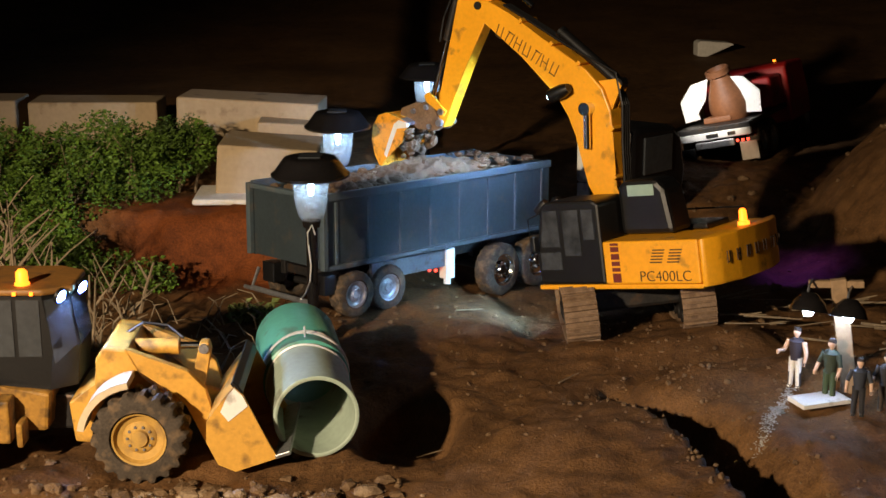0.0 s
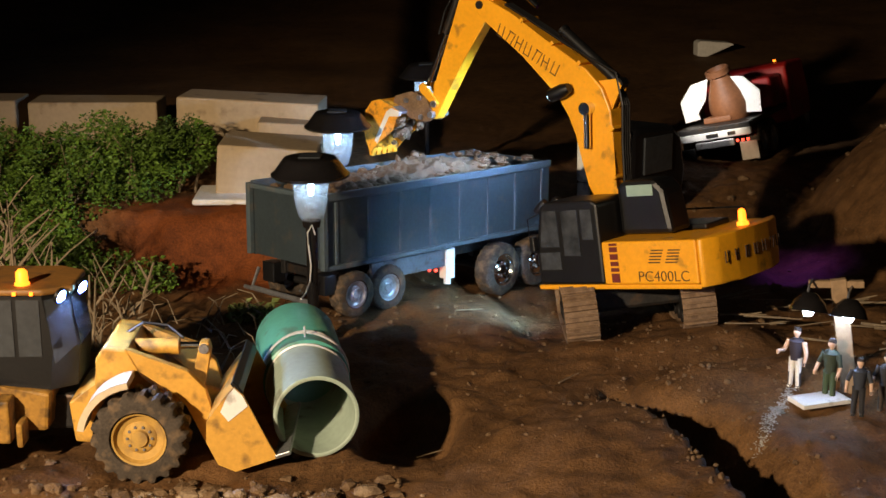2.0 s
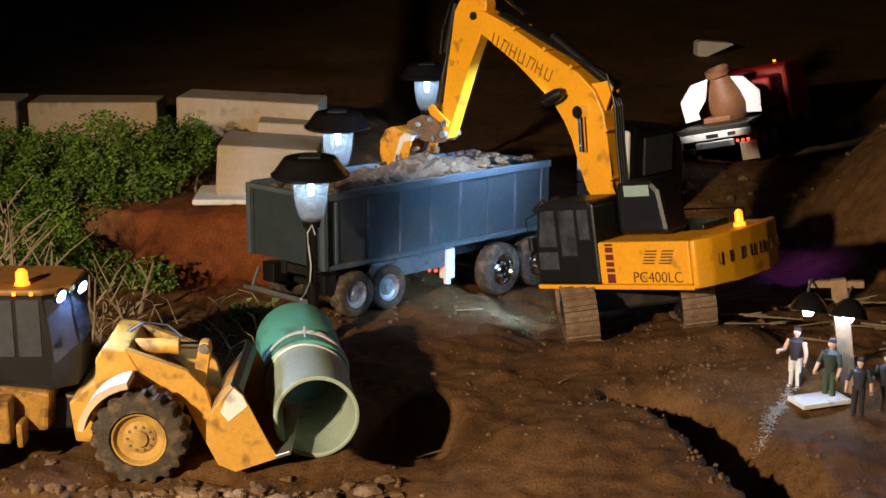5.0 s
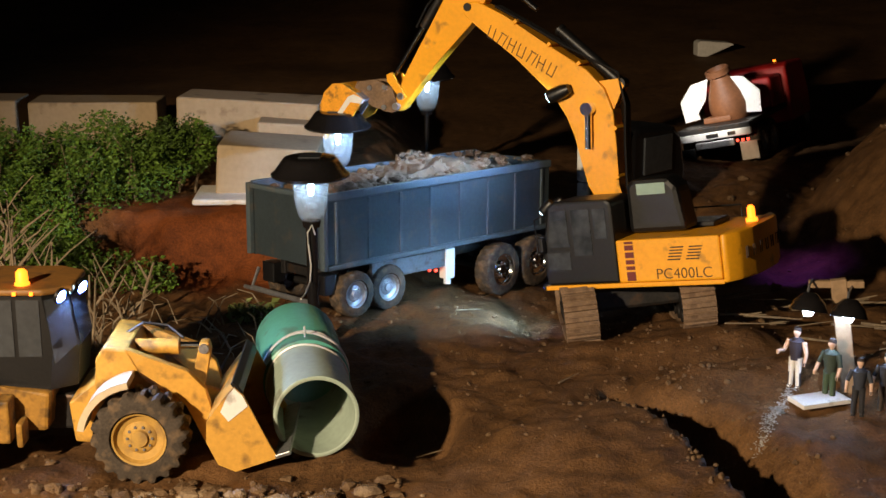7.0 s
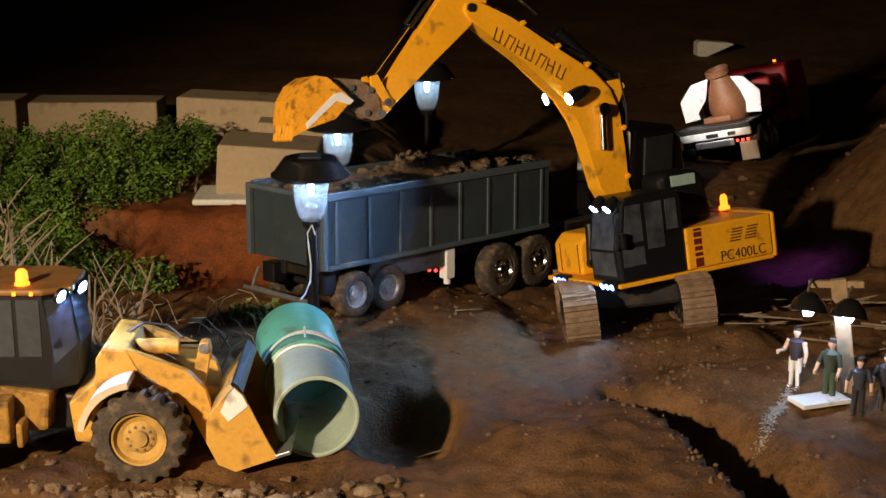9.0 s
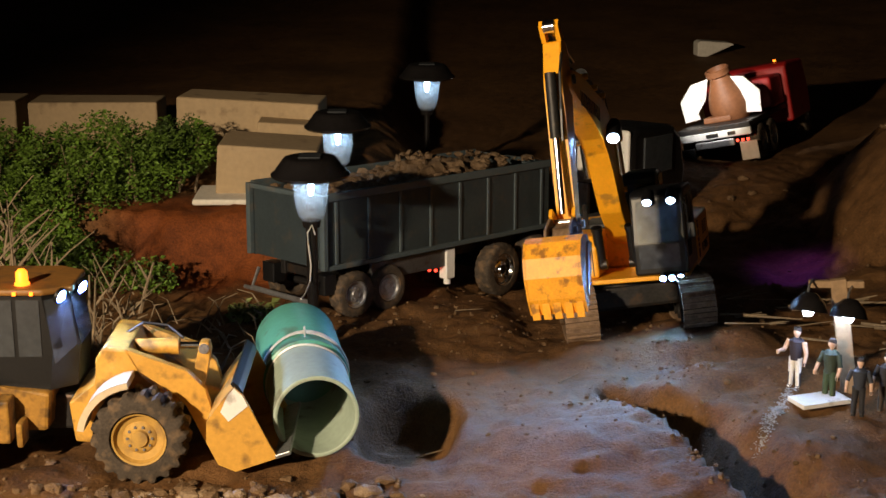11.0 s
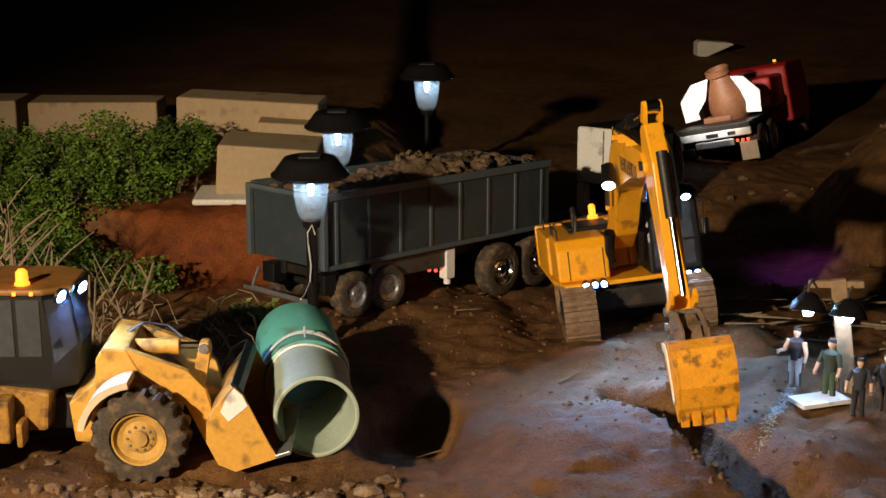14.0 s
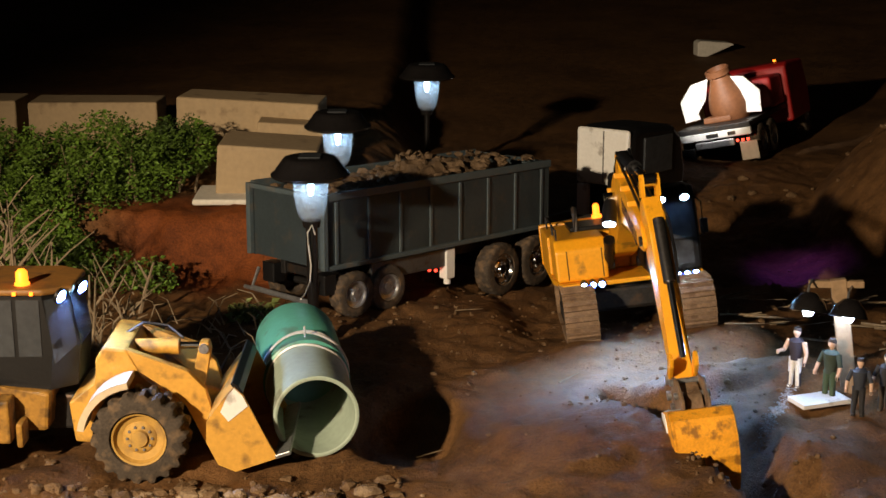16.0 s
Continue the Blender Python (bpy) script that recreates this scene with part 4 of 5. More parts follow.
    pane("windscreen", [(-0.0785, -0.028, 0.148), (-0.0785, 0.034, 0.148), (-0.0875, 0.034, 0.209), (-0.0875, -0.028, 0.209)], (1, 0, 0.15))
    pane("corner_window", [(-0.1055, -0.0495, 0.130), (-0.0815, -0.032, 0.150), (-0.0895, -0.0315, 0.209), (-0.113, -0.0495, 0.209)], (0.58, -0.8, 0.1))
    pane("side_window", [(-0.146, -0.050, 0.140), (-0.119, -0.050, 0.140), (-0.119, -0.050, 0.209), (-0.146, -0.050, 0.209)], (0, -1, 0))
    pane("side_window", [(-0.190, -0.050, 0.140), (-0.151, -0.050, 0.140), (-0.151, -0.050, 0.209), (-0.190, -0.050, 0.209)], (0, -1, 0))
    bm = B()
    prism(bm, [(-0.205, -0.053), (-0.114, -0.053), (-0.082, -0.033), (-0.082, 0.038), (-0.114, 0.058), (-0.205, 0.058)], 0.2145, 0.2225, 0.003, axis="z")
    part("roof", bm, mat("dull_brown_roof_paint", (0.22, 0.10, 0.018), 0.6, 0, 0.2, 40, 0.1, 0.5), cab, "dull yellow-brown cab roof")
    for x, y in ((-0.096, -0.046), (-0.080, -0.006)):
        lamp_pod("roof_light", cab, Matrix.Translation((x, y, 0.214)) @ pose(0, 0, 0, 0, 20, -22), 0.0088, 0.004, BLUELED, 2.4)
    bm = B()
    lathe(bm, [(0.009, 0.222), (0.009, 0.225), (0.0075, 0.226), (0.007, 0.238), (0.004, 0.2415), (0, 0.242)], 16, Matrix.Translation((-0.142, -0.03, 0)))
    part("beacon", bm, AMBER, cab, "glowing amber beacon", True)
    for x, y in ((-0.146, -0.0542), (-0.126, -0.0542)):
        bm = B()
        box(bm, x - 0.002, x + 0.002, y - 0.0015, y + 0.0015, 0.216, 0.220)
        part("marker_light", bm, AMBER, cab)
    bm = B()
    tube(bm, [(-0.03, 0.01, 0.150), (-0.01, 0.012, 0.162), (0.02, 0.012, 0.158), (0.04, 0.0, 0.146)], 0.002, 6)
    part("hose", bm, BLACK, t)


wheel_loader()


# ---- pipe, lamps ----
def drain_pipe():
    a, b = Vector((-0.1508, 1.656, 0)), Vector((-0.203, 1.945, 0))
    R = 0.0515
    z = max(gz(a.x, a.y), gz(b.x, b.y)) + R + 0.001
    d = (b - a)
    yaw = math.degrees(math.atan2(d.y, d.x))
    m = pose(a.x, a.y, z, 0, 0, yaw)
    L = d.length
    t = empty("drain_pipe", m, "grey-green plastic drain pipe with green socket", "pipe")
    spin = pose(0, 0, 0, 0, 90, 0)
    bm = B()
    lathe(bm, [(R - 0.005, 0), (R - 0.005, L * 0.6), (R, L * 0.6), (R, 0), (R - 0.001, -0.0006), (R - 0.004, -0.0006), (R - 0.005, 0)], 56, spin)
    part("pipe_body", bm, GREYPIPE, t, "grey-green plastic pipe", True)
    bm = B()
    R2 = R + 0.004
    lathe(bm, [(R + 0.0003, 0.125), (R2, 0.127), (R2, 0.140), (R2 - 0.002, 0.143), (R2 - 0.002, 0.168), (R2, 0.171), (R2, L), (R2 - 0.006, L), (R2 - 0.006, L * 0.62), (R + 0.0003, 0.16)], 56, spin)
    part("socket", bm, GREENPIPE, t, "green plastic socket", True)
    for k, (s, rr) in enumerate(((0.118, 0.0014), (0.152, 0.0016), (0.157, 0.0016))):
        bm = B()
        rad = (R if k == 0 else R2) + 0.001
        pts = [(s + 0.004 * math.sin(3 * q + k), rad * math.sin(q), rad * math.cos(q)) for q in [2 * math.pi * i / 40 for i in range(41)]]
        tube(bm, pts, rr, 6)
        part("tie_wire", bm, WIRE, t)
    bm = B()
    tube(bm, [(0.14, 0, R2), (0.138, 0, R2 + 0.008), (0.145, 0, R2 + 0.012), (0.152, 0, R2 + 0.008), (0.15, 0, R2)], 0.0012, 6)
    part("lifting_eye", bm, WIRE, t)


drain_pipe()


def solar_lamp(x, y, top, lean=0.0, pole=0.0085):
    base = gz(x, y)
    h = top - base
    t = empty("solar_lamp", pose(x, y, base, 0, lean, 0), "black solar garden lamp with lit clear lens", "lamp", "solar lamps")
    bm = B()
    rod(bm, (0, 0, -0.02), (0, 0, h - 0.098), pole, pole, 18)
    rod(bm, (0, 0, h - 0.104), (0, 0, h - 0.094), 0.0125, 0.014, 18)
    part("pole", bm, LAMPBLACK, t, "black plastic pole", True)
    bm = B()
    lathe(bm, [(0.013, h - 0.094), (0.019, h - 0.088), (0.0235, h - 0.07), (0.0275, h - 0.031), (0.026, h - 0.031), (0.022, h - 0.07), (0.0175, h - 0.086), (0.012, h - 0.092)], 32)
    part("lens", bm, LENS, t, "clear ribbed lens", True)
    bm = B()
    for k in range(12):
        a = 2 * math.pi * k / 12
        c, s = math.cos(a), math.sin(a)
        rod(bm, (0.0115 * c, 0.0115 * s, h - 0.068), (0.0135 * c, 0.0135 * s, h - 0.033), 0.0012, seg=5)
    part("inner_prism", bm, LENS, t)
    bm = B()
    lathe(bm, [(0, h - 0.058), (0.003, h - 0.056), (0.004, h - 0.047), (0.006, h - 0.034), (0, h - 0.033)], 12)
    part("led", bm, LED, t, "glowing cool white led", True)
    bm = B()
    lathe(bm, [(0, h - 0.083), (0.007, h - 0.080), (0.010, h - 0.074), (0.0085, h - 0.071), (0.006, h - 0.077), (0, h - 0.079)], 18)
    part("reflector", bm, CHROME, t, "", True)
    bm = B()
    lathe(bm, [(0.0, h - 0.0305), (0.030, h - 0.0305), (0.054, h - 0.0295), (0.0575, h - 0.027), (0.0575, h - 0.0245), (0.052, h - 0.020), (0.042, h - 0.006), (0.038, h - 0.001), (0.034, h), (0, h + 0.0005)], 40)
    cap = part("cap", bm, LAMPBLACK, t, "flared black cap", True)
    bm = B()
    box(bm, -0.016, 0.016, -0.016, 0.016, h + 0.0004, h + 0.0022, 0.0005)
    part("solar_panel", bm, WINDOW, cap, "small dark solar panel")
    return t


solar_lamp(-0.192, 2.10, 0.288)
solar_lamp(-0.180, 2.50, 0.288)
solar_lamp(-0.033, 3.02, 0.300, 0.0, 0.0055)


def hanging_wire():
    bm = B()
    tube(bm, [(-0.186, 2.088, 0.175), (-0.190, 2.085, 0.19), (-0.197, 2.085, 0.178), (-0.196, 2.086, 0.16), (-0.193, 2.087, 0.13), (-0.1945, 2.086, 0.105), (-0.196, 2.05, 0.0825), (-0.200, 2.0, 0.072), (-0.203, 1.96, 0.113), (-0.205, 1.965, 0.1135)][:6] + [(-0.196, 2.02, 0.105), (-0.197, 1.97, 0.1125)], 0.0013, 6)
    tagged(part("tie_wire", bm, WIRE, None, "", True), "bare wire hanging down the lamp pole", "wire")


hanging_wire()


# ---- figures, light stand, board ----
def cloth(name, colour):
    return mat(name, colour, 0.8, 0, 0.15, 80, 0.1)


SKIN = cloth("doll_skin", (0.62, 0.40, 0.28))
HAIR = cloth("doll_hair", (0.03, 0.02, 0.015))


def doll(x, y, h, yaw, top, trousers, label, lift=(0, 0), bare=False):
    """A small toy figure as one plain mesh: boots, legs, trunk, arms, head."""
    bm = B()
    mats = [top, trousers, SKIN, HAIR, BLACK]
    def add(i, fn):
        n = len(bm.faces)
        fn()
        bm.faces.ensure_lookup_table()
        for f in bm.faces[n:]:
            f.material_index = i
    s = h
    for q in (-1, 1):
        add(4, lambda: box(bm, -0.03 * s, 0.065 * s, (q * 0.07 - 0.032) * s, (q * 0.07 + 0.032) * s, 0, 0.05 * s, 0.008 * s))
        add(1, lambda: rod(bm, (0, q * 0.07 * s, 0.04 * s), (0.01 * s, q * 0.06 * s, 0.27 * s), 0.042 * s, 0.048 * s, 10))
        add(1, lambda: rod(bm, (0.01 * s, q * 0.06 * s, 0.26 * s), (0, q * 0.05 * s, 0.50 * s), 0.048 * s, 0.062 * s, 10))
        elbow = Vector((0.03 * s, q * 0.19 * s, 0.60 * s))
        wrist = Vector((0.10 * s + lift[q > 0] * 0.12 * s, q * 0.20 * s, (0.47 + 0.16 * lift[q > 0]) * s))
        add(2 if bare else 0, lambda: rod(bm, (0, q * 0.125 * s, 0.78 * s), elbow, 0.042 * s, 0.036 * s, 10))
        add(2, lambda: rod(bm, elbow, wrist, 0.034 * s, 0.026 * s, 10))
        add(2, lambda: box(bm, wrist.x - 0.02 * s, wrist.x + 0.03 * s, wrist.y - 0.02 * s, wrist.y + 0.02 * s, wrist.z - 0.05 * s, wrist.z + 0.02 * s, 0.008 * s))
    add(0, lambda: lathe(bm, [(0, 0.46 * s), (0.085 * s, 0.47 * s), (0.09 * s, 0.55 * s), (0.115 * s, 0.70 * s), (0.118 * s, 0.78 * s), (0.06 * s, 0.83 * s), (0, 0.84 * s)], 14))
    add(2, lambda: lathe(bm, [(0.03 * s, 0.82 * s), (0.035 * s, 0.86 * s), (0.055 * s, 0.89 * s), (0.06 * s, 0.93 * s), (0.05 * s, 0.97 * s), (0, 0.98 * s)], 14))
    add(3, lambda: lathe(bm, [(0.060 * s, 0.932 * s), (0.063 * s, 0.962 * s), (0.045 * s, 0.998 * s), (0, 1.0 * s)], 14, Matrix.Translation((-0.008 * s, 0, 0))))
    ob = part("figure", bm, mats[0], None, "", True, at=pose(x, y, gz(x, y) - 0.001, 0, 0, yaw))
    for m in mats[1:]:
        ob.data.materials.append(m)
    return tagged(ob, label, "figure", "toy figures")


doll(0.461, 1.835, 0.083, -130, cloth("dark_vest", (0.03, 0.022, 0.03)), cloth("white_trousers", (0.75, 0.72, 0.68)), "toy figure in dark vest and white trousers", (1, 0), True)
doll(0.495, 1.79, 0.086, -140, cloth("green_jacket", (0.035, 0.05, 0.035)), cloth("green_trousers", (0.045, 0.075, 0.04)), "toy figure in dark green jacket and trousers")
doll(0.519, 1.742, 0.076, -110, cloth("blue_shirt", (0.03, 0.035, 0.05)), cloth("black_trousers", (0.018, 0.017, 0.02)), "toy figure in dark blue shirt, black trousers")
doll(0.557, 1.757, 0.078, -120, cloth("black_coat", (0.02, 0.018, 0.02)), cloth("brown_trousers", (0.05, 0.035, 0.025)), "toy figure in dark coat and brown trousers")


def board(x, y, yaw, l, w, th, material, name, label, category, tilt=0, lift=0.0, roll=0):
    bm = B()
    box(bm, -l / 2, l / 2, -w / 2, w / 2, 0, th, min(th, w) * 0.12)
    ob = part(name, bm, material, None, at=pose(x, y, gz(x, y) + lift, roll, tilt, yaw))
    return tagged(ob, label, category)


board(0.480, 1.778, 20, 0.070, 0.038, 0.006, WHITE, "white_board", "white board lying under the toy figures", "board", lift=0.003)


def light_stand():
    x, y = 0.528, 1.815
    z = gz(x, y)
    t = empty("light_stand", pose(x, y, z, 0, -9, -8), "timber post with two black work lamps, lit", "light stand")
    bm = B()
    box(bm, -0.010, 0.010, -0.006, 0.006, -0.01, 0.152, 0.0012)
    part("post", bm, WOOD, t, "raw timber post")
    bm = B()
    box(bm, -0.055, 0.014, -0.005, 0.005, 0.140, 0.149, 0.0012, pose(0, 0, 0, 0, 7, 0))
    part("crossbar", bm, WOOD, t)
    for dx, dz in ((-0.042, 0.128), (0.006, 0.114)):
        bm = B()
        lathe(bm, [(0.006, 0.020), (0.010, 0.018), (0.020, 0.008), (0.0245, -0.004), (0.0235, -0.004), (0.018, 0.007), (0.008, 0.015), (0, 0.016)], 24)
        shade = part("shade", bm, LAMPBLACK, t, "black dish lamp shade", True, at=pose(dx, -0.032, dz, -14, 14, 0))
        bm = B()
        tube(bm, [(dx, -0.032, dz + 0.018), (dx + 0.004, -0.022, dz + 0.026), (dx + 0.010, -0.004, dz + 0.028)], 0.0016, 6)
        part("lamp_arm", bm, STEEL, t)
        bm = B()
        lathe(bm, [(0, -0.011), (0.005, -0.0095), (0.0078, -0.004), (0.006, 0.006), (0, 0.010)], 16)
        part("bulb", bm, BULB, shade, "glowing cool white bulb", True)


BULB = glow("cool_bulb", (0.45, 0.64, 1.0), 150)
light_stand()


def gravel_spill():
    """A streak of pale grey gravel down the trench bank."""
    rng = random.Random(13)
    bm = B()
    for _ in range(700):
        u = rng.random()
        x, y = 0.452 - 0.072 * u + rng.gauss(0, 0.004), 1.815 - 0.150 * u + rng.gauss(0, 0.005)
        lump(bm, (x, y, gz(x, y) + 0.001), rng.uniform(0.0006, 0.0015), rng)
    tagged(part("gravel_spill", bm, mat("pale_gravel", (0.30, 0.29, 0.28), 0.6, 0, 0.4, 80, 0.3)), "streak of pale grey gravel down the bank", "gravel", kind="stuff")


gravel_spill()


# ---- building blocks and slabs on the far terrace ----
def block(x, y, z, yaw, l, w, h, label, material=FOAM, pitch=0, name="building_block", cat="block"):
    bm = B()
    box(bm, 0, l, 0, w, 0, h, 0.004)
    for v in bm.verts:
        v.co += Vector((noise.noise(v.co * 23), noise.noise(v.co * 29 + Vector((3, 0, 0))), noise.noise(v.co * 31))) * 0.0025
    ob = part(name, bm, material, None, at=pose(x, y, z, 0, pitch, yaw))
    return tagged(ob, label, cat, "building blocks" if cat == "block" else "")


def wedge_stone():
    bm = B()
    prism(bm, [(0, 0), (0.030, -0.004), (0.125, 0.036), (0.110, 0.042), (0.012, 0.050), (0, 0.044)], 0, 0.05, 0.004)
    tagged(part("stone", bm, SLAB, None, at=pose(0.825, 4.80, gz(0.88, 4.80) + 0.002, 0, 0, 8)), "pale wedge of stone on the far slope", "stone")


block(-0.535, 2.915, 0.105, -5, 0.285, 0.12, 0.143, "large beige building block on the far terrace", pitch=2)
block(-0.418, 2.648, 0.100, 1, 0.185, 0.16, 0.102, "beige building block standing on a pale slab", pitch=4)
block(-0.365, 2.830, 0.112, 2, 0.150, 0.08, 0.100, "beige block stacked beside the larger one", pitch=3)
block(-0.850, 3.00, 0.105, 1, 0.265, 0.11, 0.118, "long beige block behind the shrubs")
block(-1.02, 3.00, 0.105, 0, 0.145, 0.11, 0.122, "beige block at the end of the row")
block(-0.452, 2.595, 0.100, 2, 0.125, 0.13, 0.012, "pale slab under the beige block", SLAB, name="slab", cat="slab")
block(-0.005, 2.92, gz(0.0, 2.92), -6, 0.068, 0.03, 0.095, "small yellowish block behind the trailer", mat("ochre_block", (0.55, 0.30, 0.09), 0.8, 0, 0.15, 30, 0.2, 0.2))
wedge_stone()


# ---- concrete mixer truck on the far slope ----
def mixer_truck():
    m = Matrix.Translation((0.617, 3.24, gz(0.617, 3.24) - 0.008)) @ rz(radians(62)) @ Matrix.Rotation(radians(-13.5), 4, "X")
    t = empty("mixer_truck", m, "red model mixer truck seen from behind", "truck")
    def box_part(name, a, material, label="", bev=0.002, parent=t):
        bm = B()
        box(bm, *a, bev)
        return part(name, bm, material, parent, label)
    box_part("chassis", (0.0, 0.55, -0.035, 0.035, 0.045, 0.062), DARK)
    bump = box_part("rear_bumper", (-0.006, 0.004, -0.087, 0.087, 0.064, 0.080), WHITE, "white rear bumper with dark plates")
    for y0, y1 in ((-0.012, 0.016), (-0.052, -0.034)):
        box_part("plate", (-0.0072, -0.0058, y0, y1, 0.068, 0.076), DARK, parent=bump, bev=0)
    box_part("light_bar", (-0.004, 0.004, -0.045, 0.045, 0.044, 0.060), STEEL)
    for y in (-0.078, -0.066, -0.054):
        box_part("tail_light", (-0.008, -0.004, y - 0.0032, y + 0.0032, 0.051, 0.057), TAIL, "glowing red tail light", 0.001)
    box_part("mud_flap", (0.010, 0.013, -0.092, -0.052, 0.006, 0.048), mat("grey_flap", (0.42, 0.36, 0.29), 0.7, 0, 0.1, 30, 0.1), "pale mud flap")
    box_part("mud_flap", (0.010, 0.013, 0.052, 0.092, 0.006, 0.048), BLACK)
    deck = box_part("deck", (0.0, 0.30, -0.085, 0.085, 0.080, 0.092), DARK)
    # two white quarter panels framing the drum
    for s in (-1, 1):
        bm = B()
        pts = [(s * 0.090, 0.100), (s * 0.094, 0.148), (s * 0.062, 0.185), (s * 0.020, 0.192), (s * 0.034, 0.145), (s * 0.056, 0.118), (s * 0.054, 0.104)]
        v0 = [bm.verts.new((0.085, y, z)) for y, z in pts]
        v1 = [bm.verts.new((0.089, y, z)) for y, z in pts]
        bm.faces.new(v0)
        bm.faces.new(v1[::-1])
        for i in range(len(pts)):
            j = (i + 1) % len(pts)
            bm.faces.new((v0[j], v0[i], v1[i], v1[j]))
        part("rear_panel", bm, WHITE, t, "bright white reflective rear panel")
    bm = B()
    lathe(bm, [(0, -0.075), (0.036, -0.072), (0.050, -0.05), (0.052, -0.025), (0.044, 0.005), (0.030, 0.035), (0.024, 0.050), (0.030, 0.054), (0.031, 0.068), (0.026, 0.070), (0.022, 0.056), (0, 0.05)], 36, Matrix.Translation((0.098, -0.012, 0.150)) @ pose(0, 0, 0, -6, -14, 0) @ Matrix.Diagonal((0.92, 0.92, 0.92, 1)))
    part("drum", bm, DRUM, t, "rusty orange mixer drum with flared mouth", True)
    box_part("chute", (0.060, 0.102, -0.026, 0.040, 0.092, 0.106), DRUM, "rusty chute", 0.004)
    # red cab
    bm = B()
    prism(bm, [(0.30, 0.045), (0.46, 0.045), (0.47, 0.10), (0.45, 0.180), (0.32, 0.186), (0.30, 0.178)], -0.096, 0.088, 0.006)
    cab = part("cab", bm, RED, t, "red truck cab")
    box_part("tank", (0.20, 0.292, -0.085, 0.085, 0.093, 0.165), RED, "red water tank", 0.006)
    for y in (-0.06, 0.06):
        box_part("marker_light", (0.345, 0.35, y - 0.003, y + 0.003, 0.187, 0.192), AMBER, parent=cab, bev=0)
    for x in (0.07, 0.15, 0.44):
        for y, out in ((-0.075, -1), (0.075, 1)):
            wheel(t, (x, y, 0.038), 0.038, 0.03, out, STEEL, 20, 0.0012)
    return m


MIXER = mixer_truck()


# ---- plants ----
def leaf_cloud(name, centres, count, size, material, label, category, seed, stems=True):
    """A shrub: stems, and many small folded leaves in uneven clumps."""
    rng = random.Random(seed)
    verts, faces = [], []
    for _ in range(count):
        cx, cy, cz, rx, ry, rz_ = rng.choice(centres)
        while True:
            a, b, c = rng.uniform(-1, 1), rng.uniform(-1, 1), rng.uniform(-1, 1)
            if a * a + b * b + c * c < 1 and noise.noise((a * 2.2 + cx * 9, b * 2.2, c * 2.2 + cz * 9)) > -0.12:
                break
        p = Vector((cx + a * rx, cy + b * ry, cz + c * rz_))
        s = size * rng.uniform(0.5, 1.3)
        q = Euler((rng.uniform(-0.9, 0.9), rng.uniform(-0.9, 0.9), rng.uniform(0, 6.28))).to_matrix()
        o = len(verts)
        for v in ((0, 0, 0), (s * 0.32, s * 0.4, s * 0.10), (0, s, -s * 0.06), (-s * 0.32, s * 0.4, s * 0.10)):
            verts.append(tuple(p + q @ Vector(v)))
        faces += [(o, o + 1, o + 2), (o, o + 2, o + 3)]
    base = Vector((centres[0][0], centres[0][1], gz(centres[0][0], centres[0][1])))
    t = empty(name, Matrix.Translation(base), label, category)
    me = bpy.data.meshes.new("foliage")
    me.from_pydata([tuple(Vector(v) - base) for v in verts], [], faces)
    me.materials.append(material)
    fol = new("foliage", me)
    fol.parent = t
    tagged(fol, kind="stuff")
    if stems:
        bm = B()
        for cx, cy, cz, rx, ry, rz_ in centres:
            for _ in range(3):
                g = Vector((cx + rng.uniform(-0.3, 0.3) * rx, cy, gz(cx, cy) - 0.005)) - base
                e = Vector((cx + rng.uniform(-0.8, 0.8) * rx, cy + rng.uniform(-0.6, 0.6) * ry, cz + 0.7 * rz_)) - base
                mid = (g + e) / 2 + Vector((rng.uniform(-0.02, 0.02), rng.uniform(-0.02, 0.02), 0.01))
                tube(bm, [g, mid, e], [0.003, 0.002, 0.001], 5)
        tagged(part("stem_tangle", bm, TWIG, t), kind="stuff")
    return t


leaf_cloud("shrub", [(-0.68, 2.60, 0.14, 0.11, 0.07, 0.10), (-0.56, 2.64, 0.17, 0.10, 0.06, 0.08), (-0.62, 2.68, 0.18, 0.13, 0.06, 0.08), (-0.485, 2.71, 0.19, 0.065, 0.05, 0.06), (-0.74, 2.54, 0.09, 0.10, 0.06, 0.08), (-0.68, 2.46, 0.05, 0.09, 0.04, 0.05)], 22000, 0.0088, LEAF, "dense low green shrub on the bank", "shrub", 21)
leaf_cloud("shrub", [(-0.49, 2.38, 0.03, 0.05, 0.03, 0.035), (-0.55, 2.37, 0.04, 0.06, 0.03, 0.04)], 1000, 0.009, LEAF, "small dark green shrub below the bank", "shrub", 22)
leaf_cloud("shrub", [(-0.80, 2.62, 0.16, 0.10, 0.08, 0.10), (-0.90, 2.70, 0.15, 0.12, 0.08, 0.10)], 8000, 0.0088, LEAF, "dense green shrub at the bank's end", "shrub", 23)
leaf_cloud("weed", [(-0.275, 2.20, 0.02, 0.03, 0.02, 0.02), (-0.31, 2.22, 0.015, 0.03, 0.02, 0.018)], 240, 0.016, DIRTLEAF, "small yellow-green weed growing by the pipe", "weed", 24)


